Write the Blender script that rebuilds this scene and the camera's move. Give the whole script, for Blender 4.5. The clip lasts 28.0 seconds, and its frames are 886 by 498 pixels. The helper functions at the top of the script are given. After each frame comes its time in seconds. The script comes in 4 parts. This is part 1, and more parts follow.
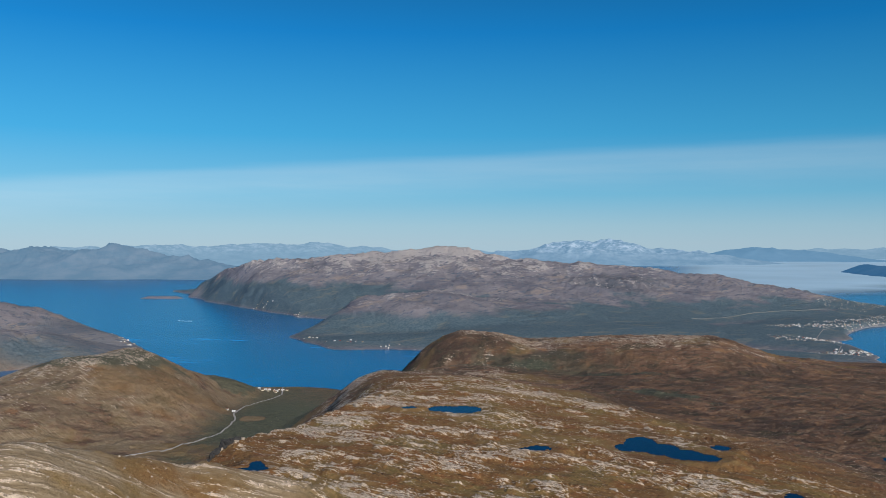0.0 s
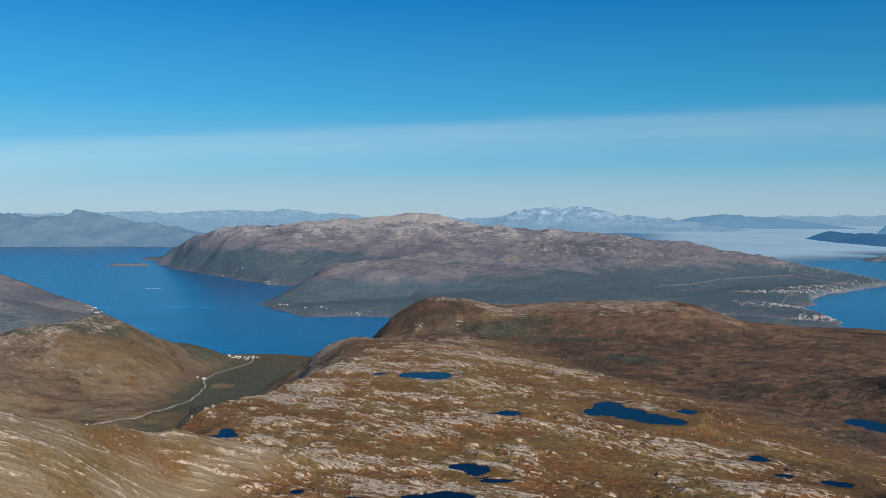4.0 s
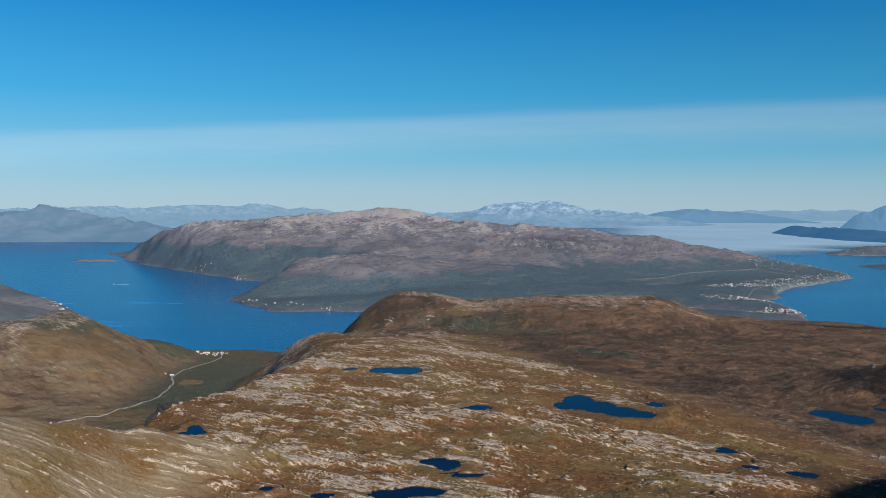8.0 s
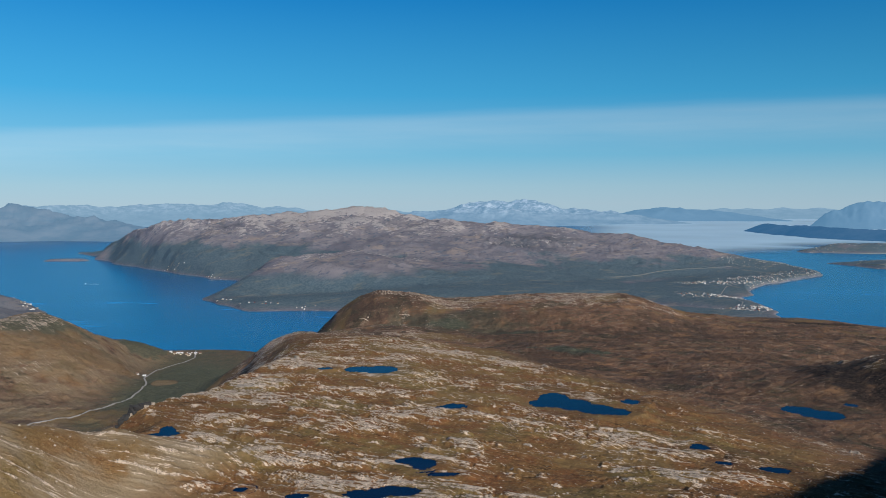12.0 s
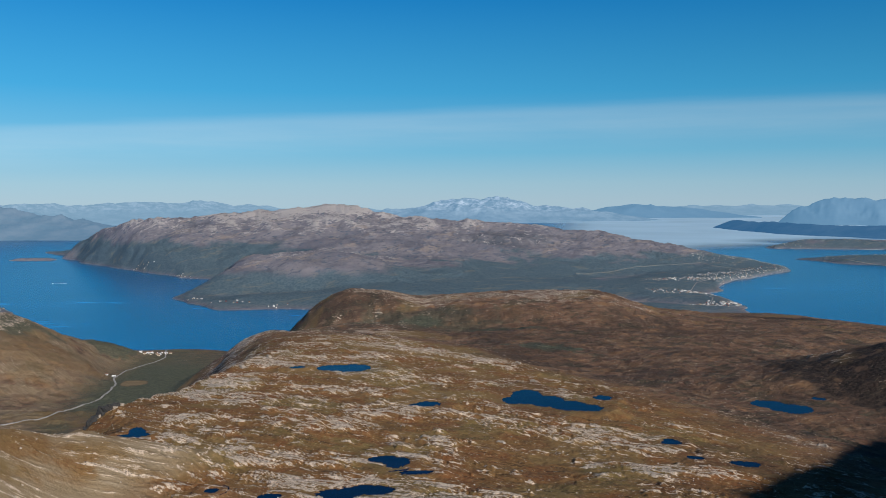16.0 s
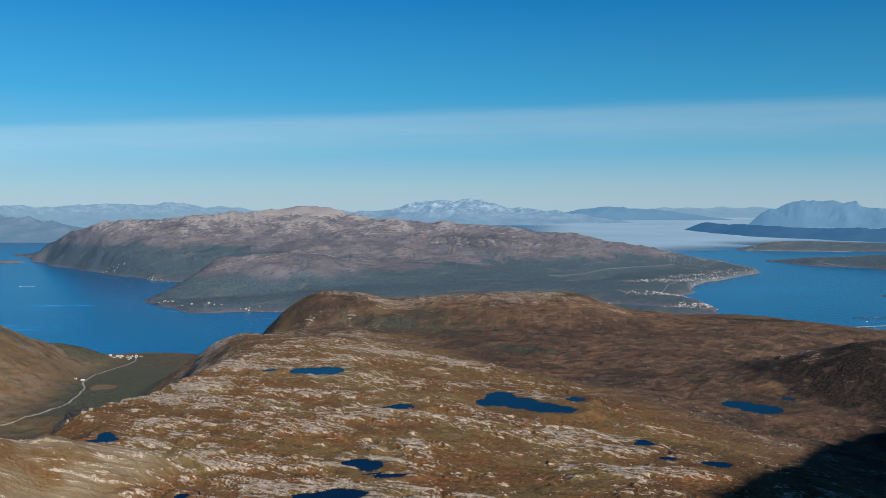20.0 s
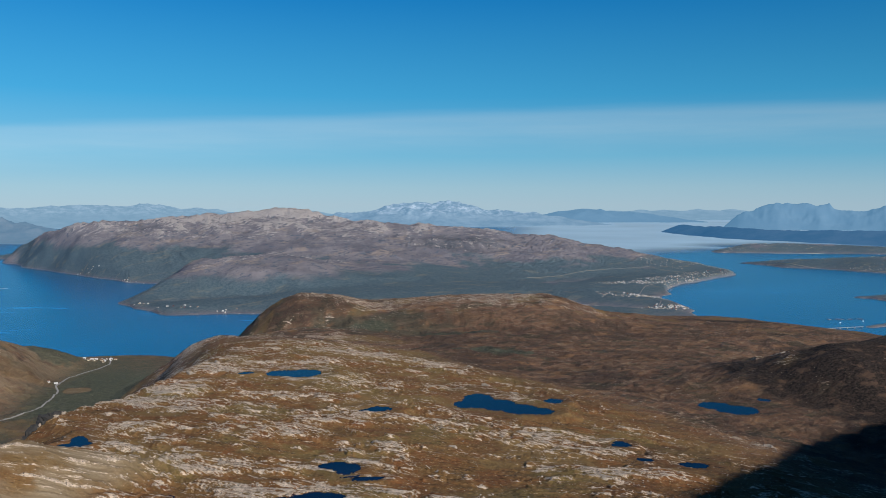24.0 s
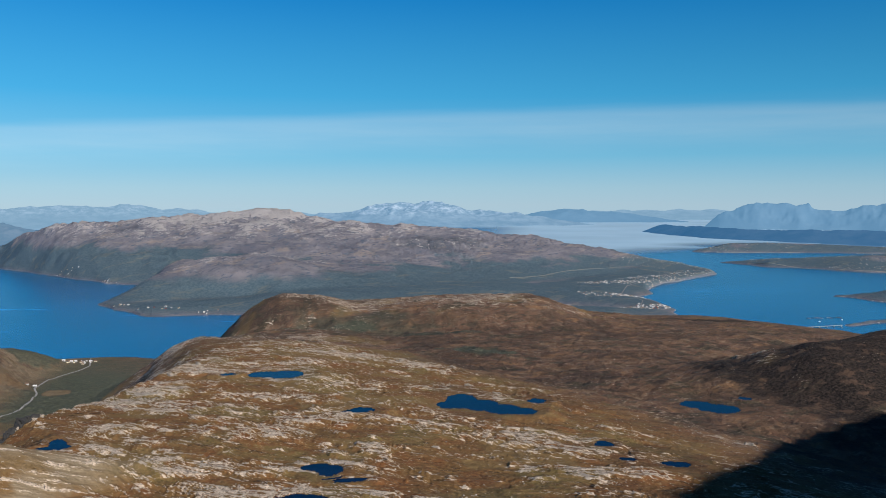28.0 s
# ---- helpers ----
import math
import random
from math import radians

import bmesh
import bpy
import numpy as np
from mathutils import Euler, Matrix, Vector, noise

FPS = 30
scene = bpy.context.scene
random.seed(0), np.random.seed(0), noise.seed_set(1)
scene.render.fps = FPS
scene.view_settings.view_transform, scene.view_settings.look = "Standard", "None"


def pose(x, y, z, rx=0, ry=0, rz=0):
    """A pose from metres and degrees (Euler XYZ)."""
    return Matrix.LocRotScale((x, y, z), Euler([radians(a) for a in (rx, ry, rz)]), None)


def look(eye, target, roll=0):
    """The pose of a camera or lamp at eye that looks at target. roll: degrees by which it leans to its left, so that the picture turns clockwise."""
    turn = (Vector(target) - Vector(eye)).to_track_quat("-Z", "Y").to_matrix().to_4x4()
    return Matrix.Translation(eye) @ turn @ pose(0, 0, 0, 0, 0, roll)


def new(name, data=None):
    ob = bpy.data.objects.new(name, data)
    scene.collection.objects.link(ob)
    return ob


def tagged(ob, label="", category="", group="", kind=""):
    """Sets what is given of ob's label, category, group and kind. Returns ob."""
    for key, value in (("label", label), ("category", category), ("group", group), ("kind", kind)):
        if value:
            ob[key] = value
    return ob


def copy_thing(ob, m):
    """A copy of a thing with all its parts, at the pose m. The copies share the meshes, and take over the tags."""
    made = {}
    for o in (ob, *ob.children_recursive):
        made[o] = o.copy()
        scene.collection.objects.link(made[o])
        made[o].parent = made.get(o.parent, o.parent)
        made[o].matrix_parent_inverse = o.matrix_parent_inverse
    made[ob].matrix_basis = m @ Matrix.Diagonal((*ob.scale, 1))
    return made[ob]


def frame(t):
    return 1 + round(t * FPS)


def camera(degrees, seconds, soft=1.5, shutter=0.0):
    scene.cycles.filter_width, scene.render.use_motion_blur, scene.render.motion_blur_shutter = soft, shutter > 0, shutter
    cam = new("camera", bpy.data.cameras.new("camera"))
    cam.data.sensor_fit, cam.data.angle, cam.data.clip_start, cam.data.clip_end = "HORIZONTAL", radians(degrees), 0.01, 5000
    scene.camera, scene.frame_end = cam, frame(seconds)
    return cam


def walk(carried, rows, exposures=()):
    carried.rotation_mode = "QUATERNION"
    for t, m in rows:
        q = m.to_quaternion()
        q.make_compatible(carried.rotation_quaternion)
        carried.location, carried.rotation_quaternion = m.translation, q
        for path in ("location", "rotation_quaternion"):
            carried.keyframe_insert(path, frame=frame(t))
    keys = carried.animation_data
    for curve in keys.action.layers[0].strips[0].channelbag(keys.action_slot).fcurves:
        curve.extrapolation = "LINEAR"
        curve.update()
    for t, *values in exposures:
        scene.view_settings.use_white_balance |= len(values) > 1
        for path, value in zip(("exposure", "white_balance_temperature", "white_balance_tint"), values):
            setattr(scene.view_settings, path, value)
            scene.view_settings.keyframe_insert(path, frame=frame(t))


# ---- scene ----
# The land is a model at one to ten: one unit stands for ten metres, since the lens reaches 5,000 units and
# the far mountains lie forty kilometres away. The eye is 700 m above the sea; houses are about one unit long.
cam = camera(54.75, 28.0, soft=0.6)
EYE, TILT = 70.0, -0.4
DRIFT = (0.393, 2.109, -0.236)  # the slow way ahead while it turns
# seconds, yaw, pitch, roll
ROWS = [
    (0.0, -0.064, 0.012, -0.029), (0.5, -0.327, -0.406, -0.031), (1.0, -0.580, -0.813, -0.030),
    (1.5, -0.823, -1.048, -0.028), (2.0, -1.058, -1.308, -0.026), (2.5, -1.290, -1.525, -0.019),
    (3.0, -1.527, -1.746, -0.008), (3.5, -1.770, -1.975, 0.005), (5.5, -2.768, -2.593, 0.042),
    (6.0, -3.023, -2.588, 0.040), (6.5, -3.270, -2.571, 0.036), (7.0, -3.531, -2.565, 0.028),
    (7.5, -3.759, -2.562, 0.015), (8.0, -3.993, -2.552, -0.000), (8.5, -4.210, -2.563, -0.015),
    (9.0, -4.424, -2.570, -0.024), (9.5, -4.658, -2.586, -0.026), (10.0, -4.864, -2.599, -0.021),
    (10.5, -5.064, -2.607, -0.015), (11.0, -5.252, -2.618, -0.016), (11.5, -5.432, -2.663, -0.030),
    (12.0, -5.642, -2.650, -0.054), (12.5, -5.853, -2.627, -0.081), (14.5, -6.788, -2.703, -0.167),
    (15.0, -7.015, -2.742, -0.185), (15.5, -7.255, -2.779, -0.202), (16.0, -7.477, -2.819, -0.218),
    (16.5, -7.717, -2.846, -0.226), (17.0, -7.950, -2.846, -0.226), (17.5, -8.179, -2.862, -0.221),
    (18.0, -8.402, -2.877, -0.213), (18.5, -8.620, -2.855, -0.203), (19.0, -8.830, -2.800, -0.188),
    (19.5, -9.040, -2.740, -0.166), (20.0, -9.243, -2.679, -0.137), (20.5, -9.444, -2.637, -0.111),
    (21.0, -9.653, -2.613, -0.094), (21.5, -9.858, -2.599, -0.083), (23.5, -10.559, -2.551, -0.034),
    (24.0, -10.717, -2.553, -0.022), (24.5, -10.870, -2.549, -0.016), (25.0, -11.034, -2.555, -0.021),
    (25.5, -11.173, -2.571, -0.034), (26.0, -11.321, -2.579, -0.047), (26.5, -11.481, -2.584, -0.056),
    (27.0, -11.628, -2.583, -0.062), (27.5, -11.760, -2.566, -0.072), (28.0, -11.882, -2.540, -0.092),
]
walk(cam, [(t, pose(DRIFT[0] * (t / 28 - 0.5), DRIFT[1] * (t / 28 - 0.5), EYE + DRIFT[2] * (t / 28 - 0.5), 90 + TILT + pitch, 0, yaw) @ pose(0, 0, 0, 0, 0, roll))
           for t, yaw, pitch, roll in ROWS], ((0, 0.0, 6280, 10), (25.2, 0.0, 6280, 10), (26.0, 0.05, 6280, 10), (27.0, 0.13, 6280, 10), (28.0, 0.13, 6280, 10)))

# ---- light ----
SUN_TURN, SUN_HEIGHT = 152.0, 25.0
sun = new("sun", bpy.data.lights.new("sun", "SUN"))
sun.data.energy, sun.data.angle, sun.data.color = 5.4, radians(0.53), (1.0, 0.945, 0.87)
a, e = radians(SUN_TURN), radians(SUN_HEIGHT)
sun.matrix_world = look((0, 0, 0), (-math.sin(a) * math.cos(e), -math.cos(a) * math.cos(e), -math.sin(e)))
scene.view_settings.exposure = 0.0


class Nodes:
    """Short forms for building a node tree."""

    def __init__(self, tree):
        self.tree = tree
        tree.nodes.clear()

    def add(self, kind):
        return self.tree.nodes.new(kind)

    def put(self, value, socket):
        if isinstance(value, bpy.types.NodeSocket):
            self.tree.links.new(value, socket)
        elif value is not None:
            socket.default_value = value

    def math(self, op, a, b=None, c=None, clamp=False):
        n = self.add("ShaderNodeMath")
        n.operation, n.use_clamp = op, clamp
        for value, socket in zip((a, b, c), n.inputs):
            self.put(value, socket)
        return n.outputs[0]

    def vec(self, op, a, b=None):
        n = self.add("ShaderNodeVectorMath")
        n.operation = op
        self.put(a, n.inputs[0]), self.put(b, n.inputs[1])
        return n.outputs[0]

    def noise(self, vector, scale, detail=4.0, rough=0.55, warp=0.0):
        n = self.add("ShaderNodeTexNoise")
        self.put(vector, n.inputs["Vector"])
        for key, value in (("Scale", scale), ("Detail", detail), ("Roughness", rough), ("Distortion", warp)):
            n.inputs[key].default_value = value
        return n.outputs[0]

    def step(self, value, low, high):
        n = self.add("ShaderNodeMapRange")
        n.interpolation_type = "SMOOTHSTEP"
        self.put(value, n.inputs[0])
        n.inputs[1].default_value, n.inputs[2].default_value = low, high
        return n.outputs[0]

    def mix(self, f, a, b, blend="MIX"):
        n = self.add("ShaderNodeMix")
        n.data_type, n.blend_type = "RGBA", blend
        self.put(f, n.inputs[0])
        for value, socket in ((a, n.inputs[6]), (b, n.inputs[7])):
            self.put((*value, 1) if isinstance(value, tuple) else value, socket)
        return n.outputs[2]

    def attr(self, name):
        n = self.add("ShaderNodeAttribute")
        n.attribute_name = name
        return n.outputs["Fac"]

    def bump(self, height, strength, distance):
        n = self.add("ShaderNodeBump")
        self.put(height, n.inputs["Height"])
        n.inputs["Strength"].default_value, n.inputs["Distance"].default_value = strength, distance
        return n.outputs[0]

    def stretch(self, vector, scale, turn=0.0):
        n = self.add("ShaderNodeMapping")
        n.vector_type = "TEXTURE"
        self.put(vector, n.inputs[0])
        n.inputs["Rotation"].default_value, n.inputs["Scale"].default_value = (0, 0, radians(turn)), tuple(1 / k for k in scale)
        return n.outputs[0]


# ---- sky ----
world = bpy.data.worlds.new("sky")
scene.world = world
world.use_nodes = True
w = Nodes(world.node_tree)
sky = w.add("ShaderNodeTexSky")
sky.sky_type, sky.sun_disc, sky.sun_elevation, sky.sun_rotation = "NISHITA", False, e, a
sky.altitude, sky.air_density, sky.dust_density, sky.ozone_density = 700.0, 1.0, 0.3, 2.5
way = w.add("ShaderNodeTexCoord").outputs["Generated"]
split = w.add("ShaderNodeSeparateXYZ")
w.put(way, split.inputs[0])
turn = w.math("ARCTAN2", split.outputs[0], split.outputs[1])
rise = w.math("ARCSINE", split.outputs[2])
# a long veil of cirrus, higher towards the right
middle = w.math("ADD", 0.084, w.math("ADD", w.math("MULTIPLY", turn, 0.045), w.math("MULTIPLY", w.math("MULTIPLY", turn, turn), -0.05)))
streaks = w.noise(w.stretch(way, (3, 3, 40)), 2.0, 5, 0.6)
off = w.math("ADD", w.math("SUBTRACT", rise, middle), w.math("MULTIPLY", w.math("SUBTRACT", streaks, 0.5), 0.012))
veil = w.math("MULTIPLY", w.step(off, 0.022, 0.006), w.step(off, -0.04, 0.0))
veil = w.math("MULTIPLY", veil, w.math("ADD", 0.16, w.math("MULTIPLY", streaks, 0.22)))
deep = w.add("ShaderNodeValToRGB")
w.put(w.math("DIVIDE", rise, 0.4), deep.inputs[0])
for k, (at, colour) in enumerate(((0.0, (3.8, 5.4, 6.4)), (0.05, (3.3, 5.4, 6.6)), (0.14, (1.7, 4.9, 7.0)), (0.31, (0.5, 3.75, 6.8)), (0.60, (0.07, 2.1, 5.5)), (1.0, (0.10, 0.45, 1.3)))):
    stop = deep.color_ramp.elements[k] if k < 2 else deep.color_ramp.elements.new(at)
    stop.position, stop.color = at, (*colour, 1)
grade = w.add("ShaderNodeHueSaturation")
grade.inputs["Saturation"].default_value = 1.3
w.put(sky.outputs[0], grade.inputs["Color"])
tone = w.mix(0.93, grade.outputs[0], deep.outputs[0])
tone = w.mix(veil, tone, (5.6, 7.0, 7.8))
# the sky is deepest at right angles to the sun
depth = w.math("SUBTRACT", 1.0, w.math("MULTIPLY", w.math("ADD", w.math("MULTIPLY", turn, 0.32), 0.06), w.step(rise, -0.12, 0.18)))
shade = w.add("ShaderNodeVectorMath")
shade.operation = "SCALE"
w.put(tone, shade.inputs[0]), w.put(depth, shade.inputs["Scale"])
tone = shade.outputs[0]
back = w.add("ShaderNodeBackground")
w.put(tone, back.inputs[0])
back.inputs[1].default_value = 0.1
w.put(back.outputs[0], w.add("ShaderNodeOutputWorld").inputs[0])


# ---- materials ----
def material(name):
    m = bpy.data.materials.new(name)
    m.use_nodes = True
    n = Nodes(m.node_tree)
    shader = n.add("ShaderNodeBsdfPrincipled")
    n.put(shader.outputs[0], n.add("ShaderNodeOutputMaterial").inputs[0])
    return m, n, shader


def place(n):
    return n.add("ShaderNodeNewGeometry").outputs["Position"]


def land_material():
    m, n, s = material("moor and rock")
    p = place(n)
    # grain at the size of tussocks, blocks and knolls
    fine, small = n.noise(p, 5.0, 4, 0.7), n.noise(p, 1.4, 5, 0.7)
    middle, broad = n.noise(p, 0.25, 6, 0.62), n.noise(p, 0.03, 5, 0.6)
    grain = n.noise(n.stretch(p, (0.24, 1.8, 0.1), -33), 1.1, 7, 0.72)
    comb = n.noise(n.stretch(p, (0.16, 1.6, 0.1), 27), 1.0, 7, 0.7)
    on_slope = n.attr("slope")
    grain = n.math("ADD", n.math("MULTIPLY", grain, n.math("SUBTRACT", 1.0, on_slope)), n.math("MULTIPLY", comb, on_slope))
    heath = n.mix(n.step(middle, 0.36, 0.62), (0.188, 0.080, 0.030), (0.176, 0.099, 0.037))
    heath = n.mix(n.step(n.noise(p, 0.055, 6, 0.66), 0.50, 0.60), heath, (0.172, 0.120, 0.045))
    heath = n.mix(n.step(small, 0.46, 0.72), heath, (0.245, 0.138, 0.060))
    heath = n.mix(n.step(grain, 0.54, 0.62), heath, (0.055, 0.030, 0.015))
    moor = n.mix(n.step(middle, 0.38, 0.60), (0.160, 0.085, 0.055), (0.205, 0.121, 0.078))
    moor = n.mix(n.step(broad, 0.50, 0.62), moor, (0.112, 0.070, 0.053))
    # long swathes of dry grass and of dark heather, and peat hags
    swathe = n.noise(n.stretch(p, (0.7, 1.1, 1.0), 14), 0.085, 8, 0.68)
    moor = n.mix(n.step(swathe, 0.54, 0.61), moor, (0.285, 0.155, 0.082))
    moor = n.mix(n.step(swathe, 0.46, 0.40), moor, (0.074, 0.062, 0.042))
    hags = n.noise(n.stretch(p, (0.7, 1.0, 1.0), 15), 0.26, 8, 0.70)
    moor = n.mix(n.step(hags, 0.55, 0.60), moor, (0.100, 0.074, 0.054))
    moor = n.mix(n.step(hags, 0.445, 0.39), moor, (0.255, 0.175, 0.120))
    moor = n.mix(n.step(small, 0.48, 0.7), moor, (0.130, 0.078, 0.046))
    tufts = n.noise(p, 2.6, 5, 0.75)
    moor = n.mix(n.step(tufts, 0.56, 0.66), moor, (0.255, 0.190, 0.135))
    moor = n.mix(n.step(tufts, 0.42, 0.34), moor, (0.088, 0.060, 0.042))
    heath = n.mix(n.step(tufts, 0.57, 0.64), heath, (0.36, 0.245, 0.140))
    heath = n.mix(n.step(tufts, 0.42, 0.34), heath, (0.070, 0.042, 0.022))
    heath = n.mix(n.attr("near"), moor, heath)
    heath = n.mix(n.attr("grass"), heath, n.mix(small, (0.165, 0.105, 0.040), (0.255, 0.170, 0.075)))
    heath = n.mix(n.math("MULTIPLY", n.attr("tawny"), n.step(n.noise(p, 0.12, 5, 0.6), 0.68, 0.46)), heath, n.mix(n.step(grain, 0.4, 0.62), (0.228, 0.168, 0.102), (0.330, 0.258, 0.172)))
    # blue haze over the far mountain is painted into its heath colours
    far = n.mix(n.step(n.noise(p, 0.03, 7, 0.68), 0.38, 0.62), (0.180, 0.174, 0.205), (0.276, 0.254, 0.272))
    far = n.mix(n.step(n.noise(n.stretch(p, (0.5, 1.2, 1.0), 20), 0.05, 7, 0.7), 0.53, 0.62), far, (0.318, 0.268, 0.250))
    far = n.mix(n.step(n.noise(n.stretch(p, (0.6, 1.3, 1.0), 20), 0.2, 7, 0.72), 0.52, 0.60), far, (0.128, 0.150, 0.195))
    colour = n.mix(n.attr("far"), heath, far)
    # far woods have the haze painted in as blue, near birch has none
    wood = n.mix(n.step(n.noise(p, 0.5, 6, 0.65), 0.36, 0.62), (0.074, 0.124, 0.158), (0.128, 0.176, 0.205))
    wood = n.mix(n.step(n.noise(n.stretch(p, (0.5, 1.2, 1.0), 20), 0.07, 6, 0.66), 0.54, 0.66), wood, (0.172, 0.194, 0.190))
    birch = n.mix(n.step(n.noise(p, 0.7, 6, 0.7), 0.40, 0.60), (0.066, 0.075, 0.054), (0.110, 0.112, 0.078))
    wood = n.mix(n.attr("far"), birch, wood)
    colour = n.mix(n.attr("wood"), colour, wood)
    # this dark cover serves real scrub and painted shade alike
    scrub_shade = n.mix(n.step(small, 0.4, 0.62), (0.020, 0.0165, 0.015), (0.064, 0.045, 0.035))
    scrub_shade = n.mix(n.step(middle, 0.54, 0.64), scrub_shade, (0.105, 0.066, 0.046))
    # on far land it is blue-dark: shade and haze painted in
    scrub_shade = n.mix(n.attr("far"), scrub_shade, n.mix(n.step(n.noise(p, 0.3, 6, 0.7), 0.42, 0.6), (0.055, 0.070, 0.095), (0.130, 0.140, 0.160)))
    colour = n.mix(n.attr("scrub_shade"), colour, scrub_shade)
    stone = n.mix(n.step(small, 0.34, 0.60), (0.28, 0.215, 0.160), (0.67, 0.540, 0.415))
    stone = n.mix(n.step(fine, 0.53, 0.63), stone, (0.105, 0.086, 0.075))
    stone = n.mix(n.step(middle, 0.55, 0.72), stone, (0.35, 0.30, 0.25))
    # far stone is greyed by the same painted haze
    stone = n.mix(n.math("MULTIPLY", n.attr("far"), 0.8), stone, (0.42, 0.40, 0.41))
    # bare rock comes through where the ground is thin, in streaks along the strata
    near_grain = n.math("ADD", n.math("MULTIPLY", n.math("SUBTRACT", grain, 0.5), 2.9), n.math("MULTIPLY", n.math("SUBTRACT", small, 0.5), 0.75))
    streak = n.noise(n.stretch(p, (0.75, 1.3, 1.0), 20), 0.2, 9, 0.78)
    far_grain = n.math("MULTIPLY", n.math("SUBTRACT", streak, 0.5), 2.4)
    away = n.attr("far")
    grains = n.math("ADD", n.math("MULTIPLY", far_grain, away), n.math("MULTIPLY", near_grain, n.math("SUBTRACT", 1.0, away)))
    bare = n.math("ADD", n.attr("rock"), grains)
    colour = n.mix(n.step(bare, 0.570, 0.625), colour, stone)
    n.put(colour, s.inputs["Base Color"])
    s.inputs["Roughness"].default_value = 0.95
    s.inputs["Specular IOR Level"].default_value = 0.15
    relief = n.math("ADD", n.math("MULTIPLY", small, 0.8), n.math("ADD", n.math("MULTIPLY", fine, 0.25), n.math("MULTIPLY", n.math("MULTIPLY", grain, 0.6), n.attr("near"))))
    coarse = n.math("MULTIPLY", n.math("MULTIPLY", streak, 4.5), away)
    knolls = n.math("MULTIPLY", n.math("MULTIPLY", hags, 2.6), n.math("SUBTRACT", 1.0, n.attr("near")))
    relief = n.math("MULTIPLY", relief, n.math("SUBTRACT", 1.0, n.math("MULTIPLY", n.attr("near"), 0.5)))
    n.put(n.bump(n.math("ADD", n.math("ADD", relief, knolls), coarse), 1.0, 0.7), s.inputs["Normal"])
    return m


def water_material(name, deep, rough, ripple, gloss=0.5, east_tint=None):
    m, n, s = material(name)
    p = place(n)
    tone = n.mix(n.step(n.noise(n.stretch(p, (1, 3, 1), 25), 0.006, 5, 0.6), 0.35, 0.7), deep, tuple(c * 1.25 for c in deep))
    # long lanes of paler colour
    tone = n.mix(n.step(n.noise(n.stretch(p, (0.35, 1.6, 1), -20), 0.012, 6, 0.6), 0.56, 0.68), tone, tuple(c * 1.7 + 0.006 for c in deep))
    # colour turns paler towards the east
    if east_tint:
        across = n.add("ShaderNodeSeparateXYZ")
        n.put(p, across.inputs[0])
        tone = n.mix(n.step(across.outputs[0], 200.0, 420.0), tone, n.mix(0.14, tone, east_tint))
    n.put(tone, s.inputs["Base Color"])
    s.inputs["Roughness"].default_value, s.inputs["IOR"].default_value = rough, 1.333
    s.inputs["Specular IOR Level"].default_value = gloss
    n.put(n.bump(n.noise(p, ripple, 4, 0.6), 0.25, 0.05), s.inputs["Normal"])
    return m


def plain(name, colour, rough=0.7, vary=0.15, scale=1.5):
    m, n, s = material(name)
    p = place(n)
    dark = tuple(c * (1 - vary) for c in colour)
    n.put(n.mix(n.noise(p, scale, 5, 0.6), dark, tuple(c * (1 + vary) for c in colour)), s.inputs["Base Color"])
    s.inputs["Roughness"].default_value = rough
    return m


def distance_material(name, low, high, snow, haze_glow):
    """Mountains thirty kilometres off, a plain backdrop: the blue haze before them is painted in as emission."""
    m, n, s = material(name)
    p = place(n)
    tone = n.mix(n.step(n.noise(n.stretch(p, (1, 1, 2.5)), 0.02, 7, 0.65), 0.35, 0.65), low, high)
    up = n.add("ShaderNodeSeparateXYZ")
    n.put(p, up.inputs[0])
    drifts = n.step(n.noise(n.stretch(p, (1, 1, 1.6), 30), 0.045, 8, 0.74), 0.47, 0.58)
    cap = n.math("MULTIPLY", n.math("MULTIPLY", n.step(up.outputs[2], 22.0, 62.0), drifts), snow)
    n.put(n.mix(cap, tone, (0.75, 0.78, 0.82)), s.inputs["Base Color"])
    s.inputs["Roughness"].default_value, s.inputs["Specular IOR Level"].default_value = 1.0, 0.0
    s.inputs["Emission Color"].default_value = (*haze_glow, 1)
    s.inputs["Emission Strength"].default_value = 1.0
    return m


LAND = land_material()
SEA = water_material("sea water", (0.002, 0.100, 0.245), 0.24, 1.2, east_tint=(0.02, 0.22, 0.36))
TARN = water_material("dark tarn water", (0.002, 0.011, 0.036), 0.12, 3.0, 0.08)


# ---- the shape of the land ----
PERM = np.random.RandomState(7).permutation(256)
PERM = np.concatenate((PERM, PERM)).astype(np.int32)
SLOPES = np.stack((np.cos(np.arange(256) * 2.39996), np.sin(np.arange(256) * 2.39996))).astype(np.float32)


def lattice(x, y):
    """Smooth gradient noise between about -1 and 1."""
    xf, yf = np.floor(x), np.floor(y)
    xi, yi = xf.astype(np.int32) & 255, yf.astype(np.int32) & 255
    u, v = (x - xf).astype(np.float32), (y - yf).astype(np.float32)
    su, sv = u * u * u * (u * (u * 6 - 15) + 10), v * v * v * (v * (v * 6 - 15) + 10)
    a, b = PERM[xi], PERM[xi + 1]

    def corner(k, du, dv):
        return SLOPES[0][k] * (u - du) + SLOPES[1][k] * (v - dv)

    low = corner(PERM[a + yi], 0, 0) * (1 - su) + corner(PERM[b + yi], 1, 0) * su
    high = corner(PERM[a + yi + 1], 0, 1) * (1 - su) + corner(PERM[b + yi + 1], 1, 1) * su
    return (low * (1 - sv) + high * sv) * 1.5


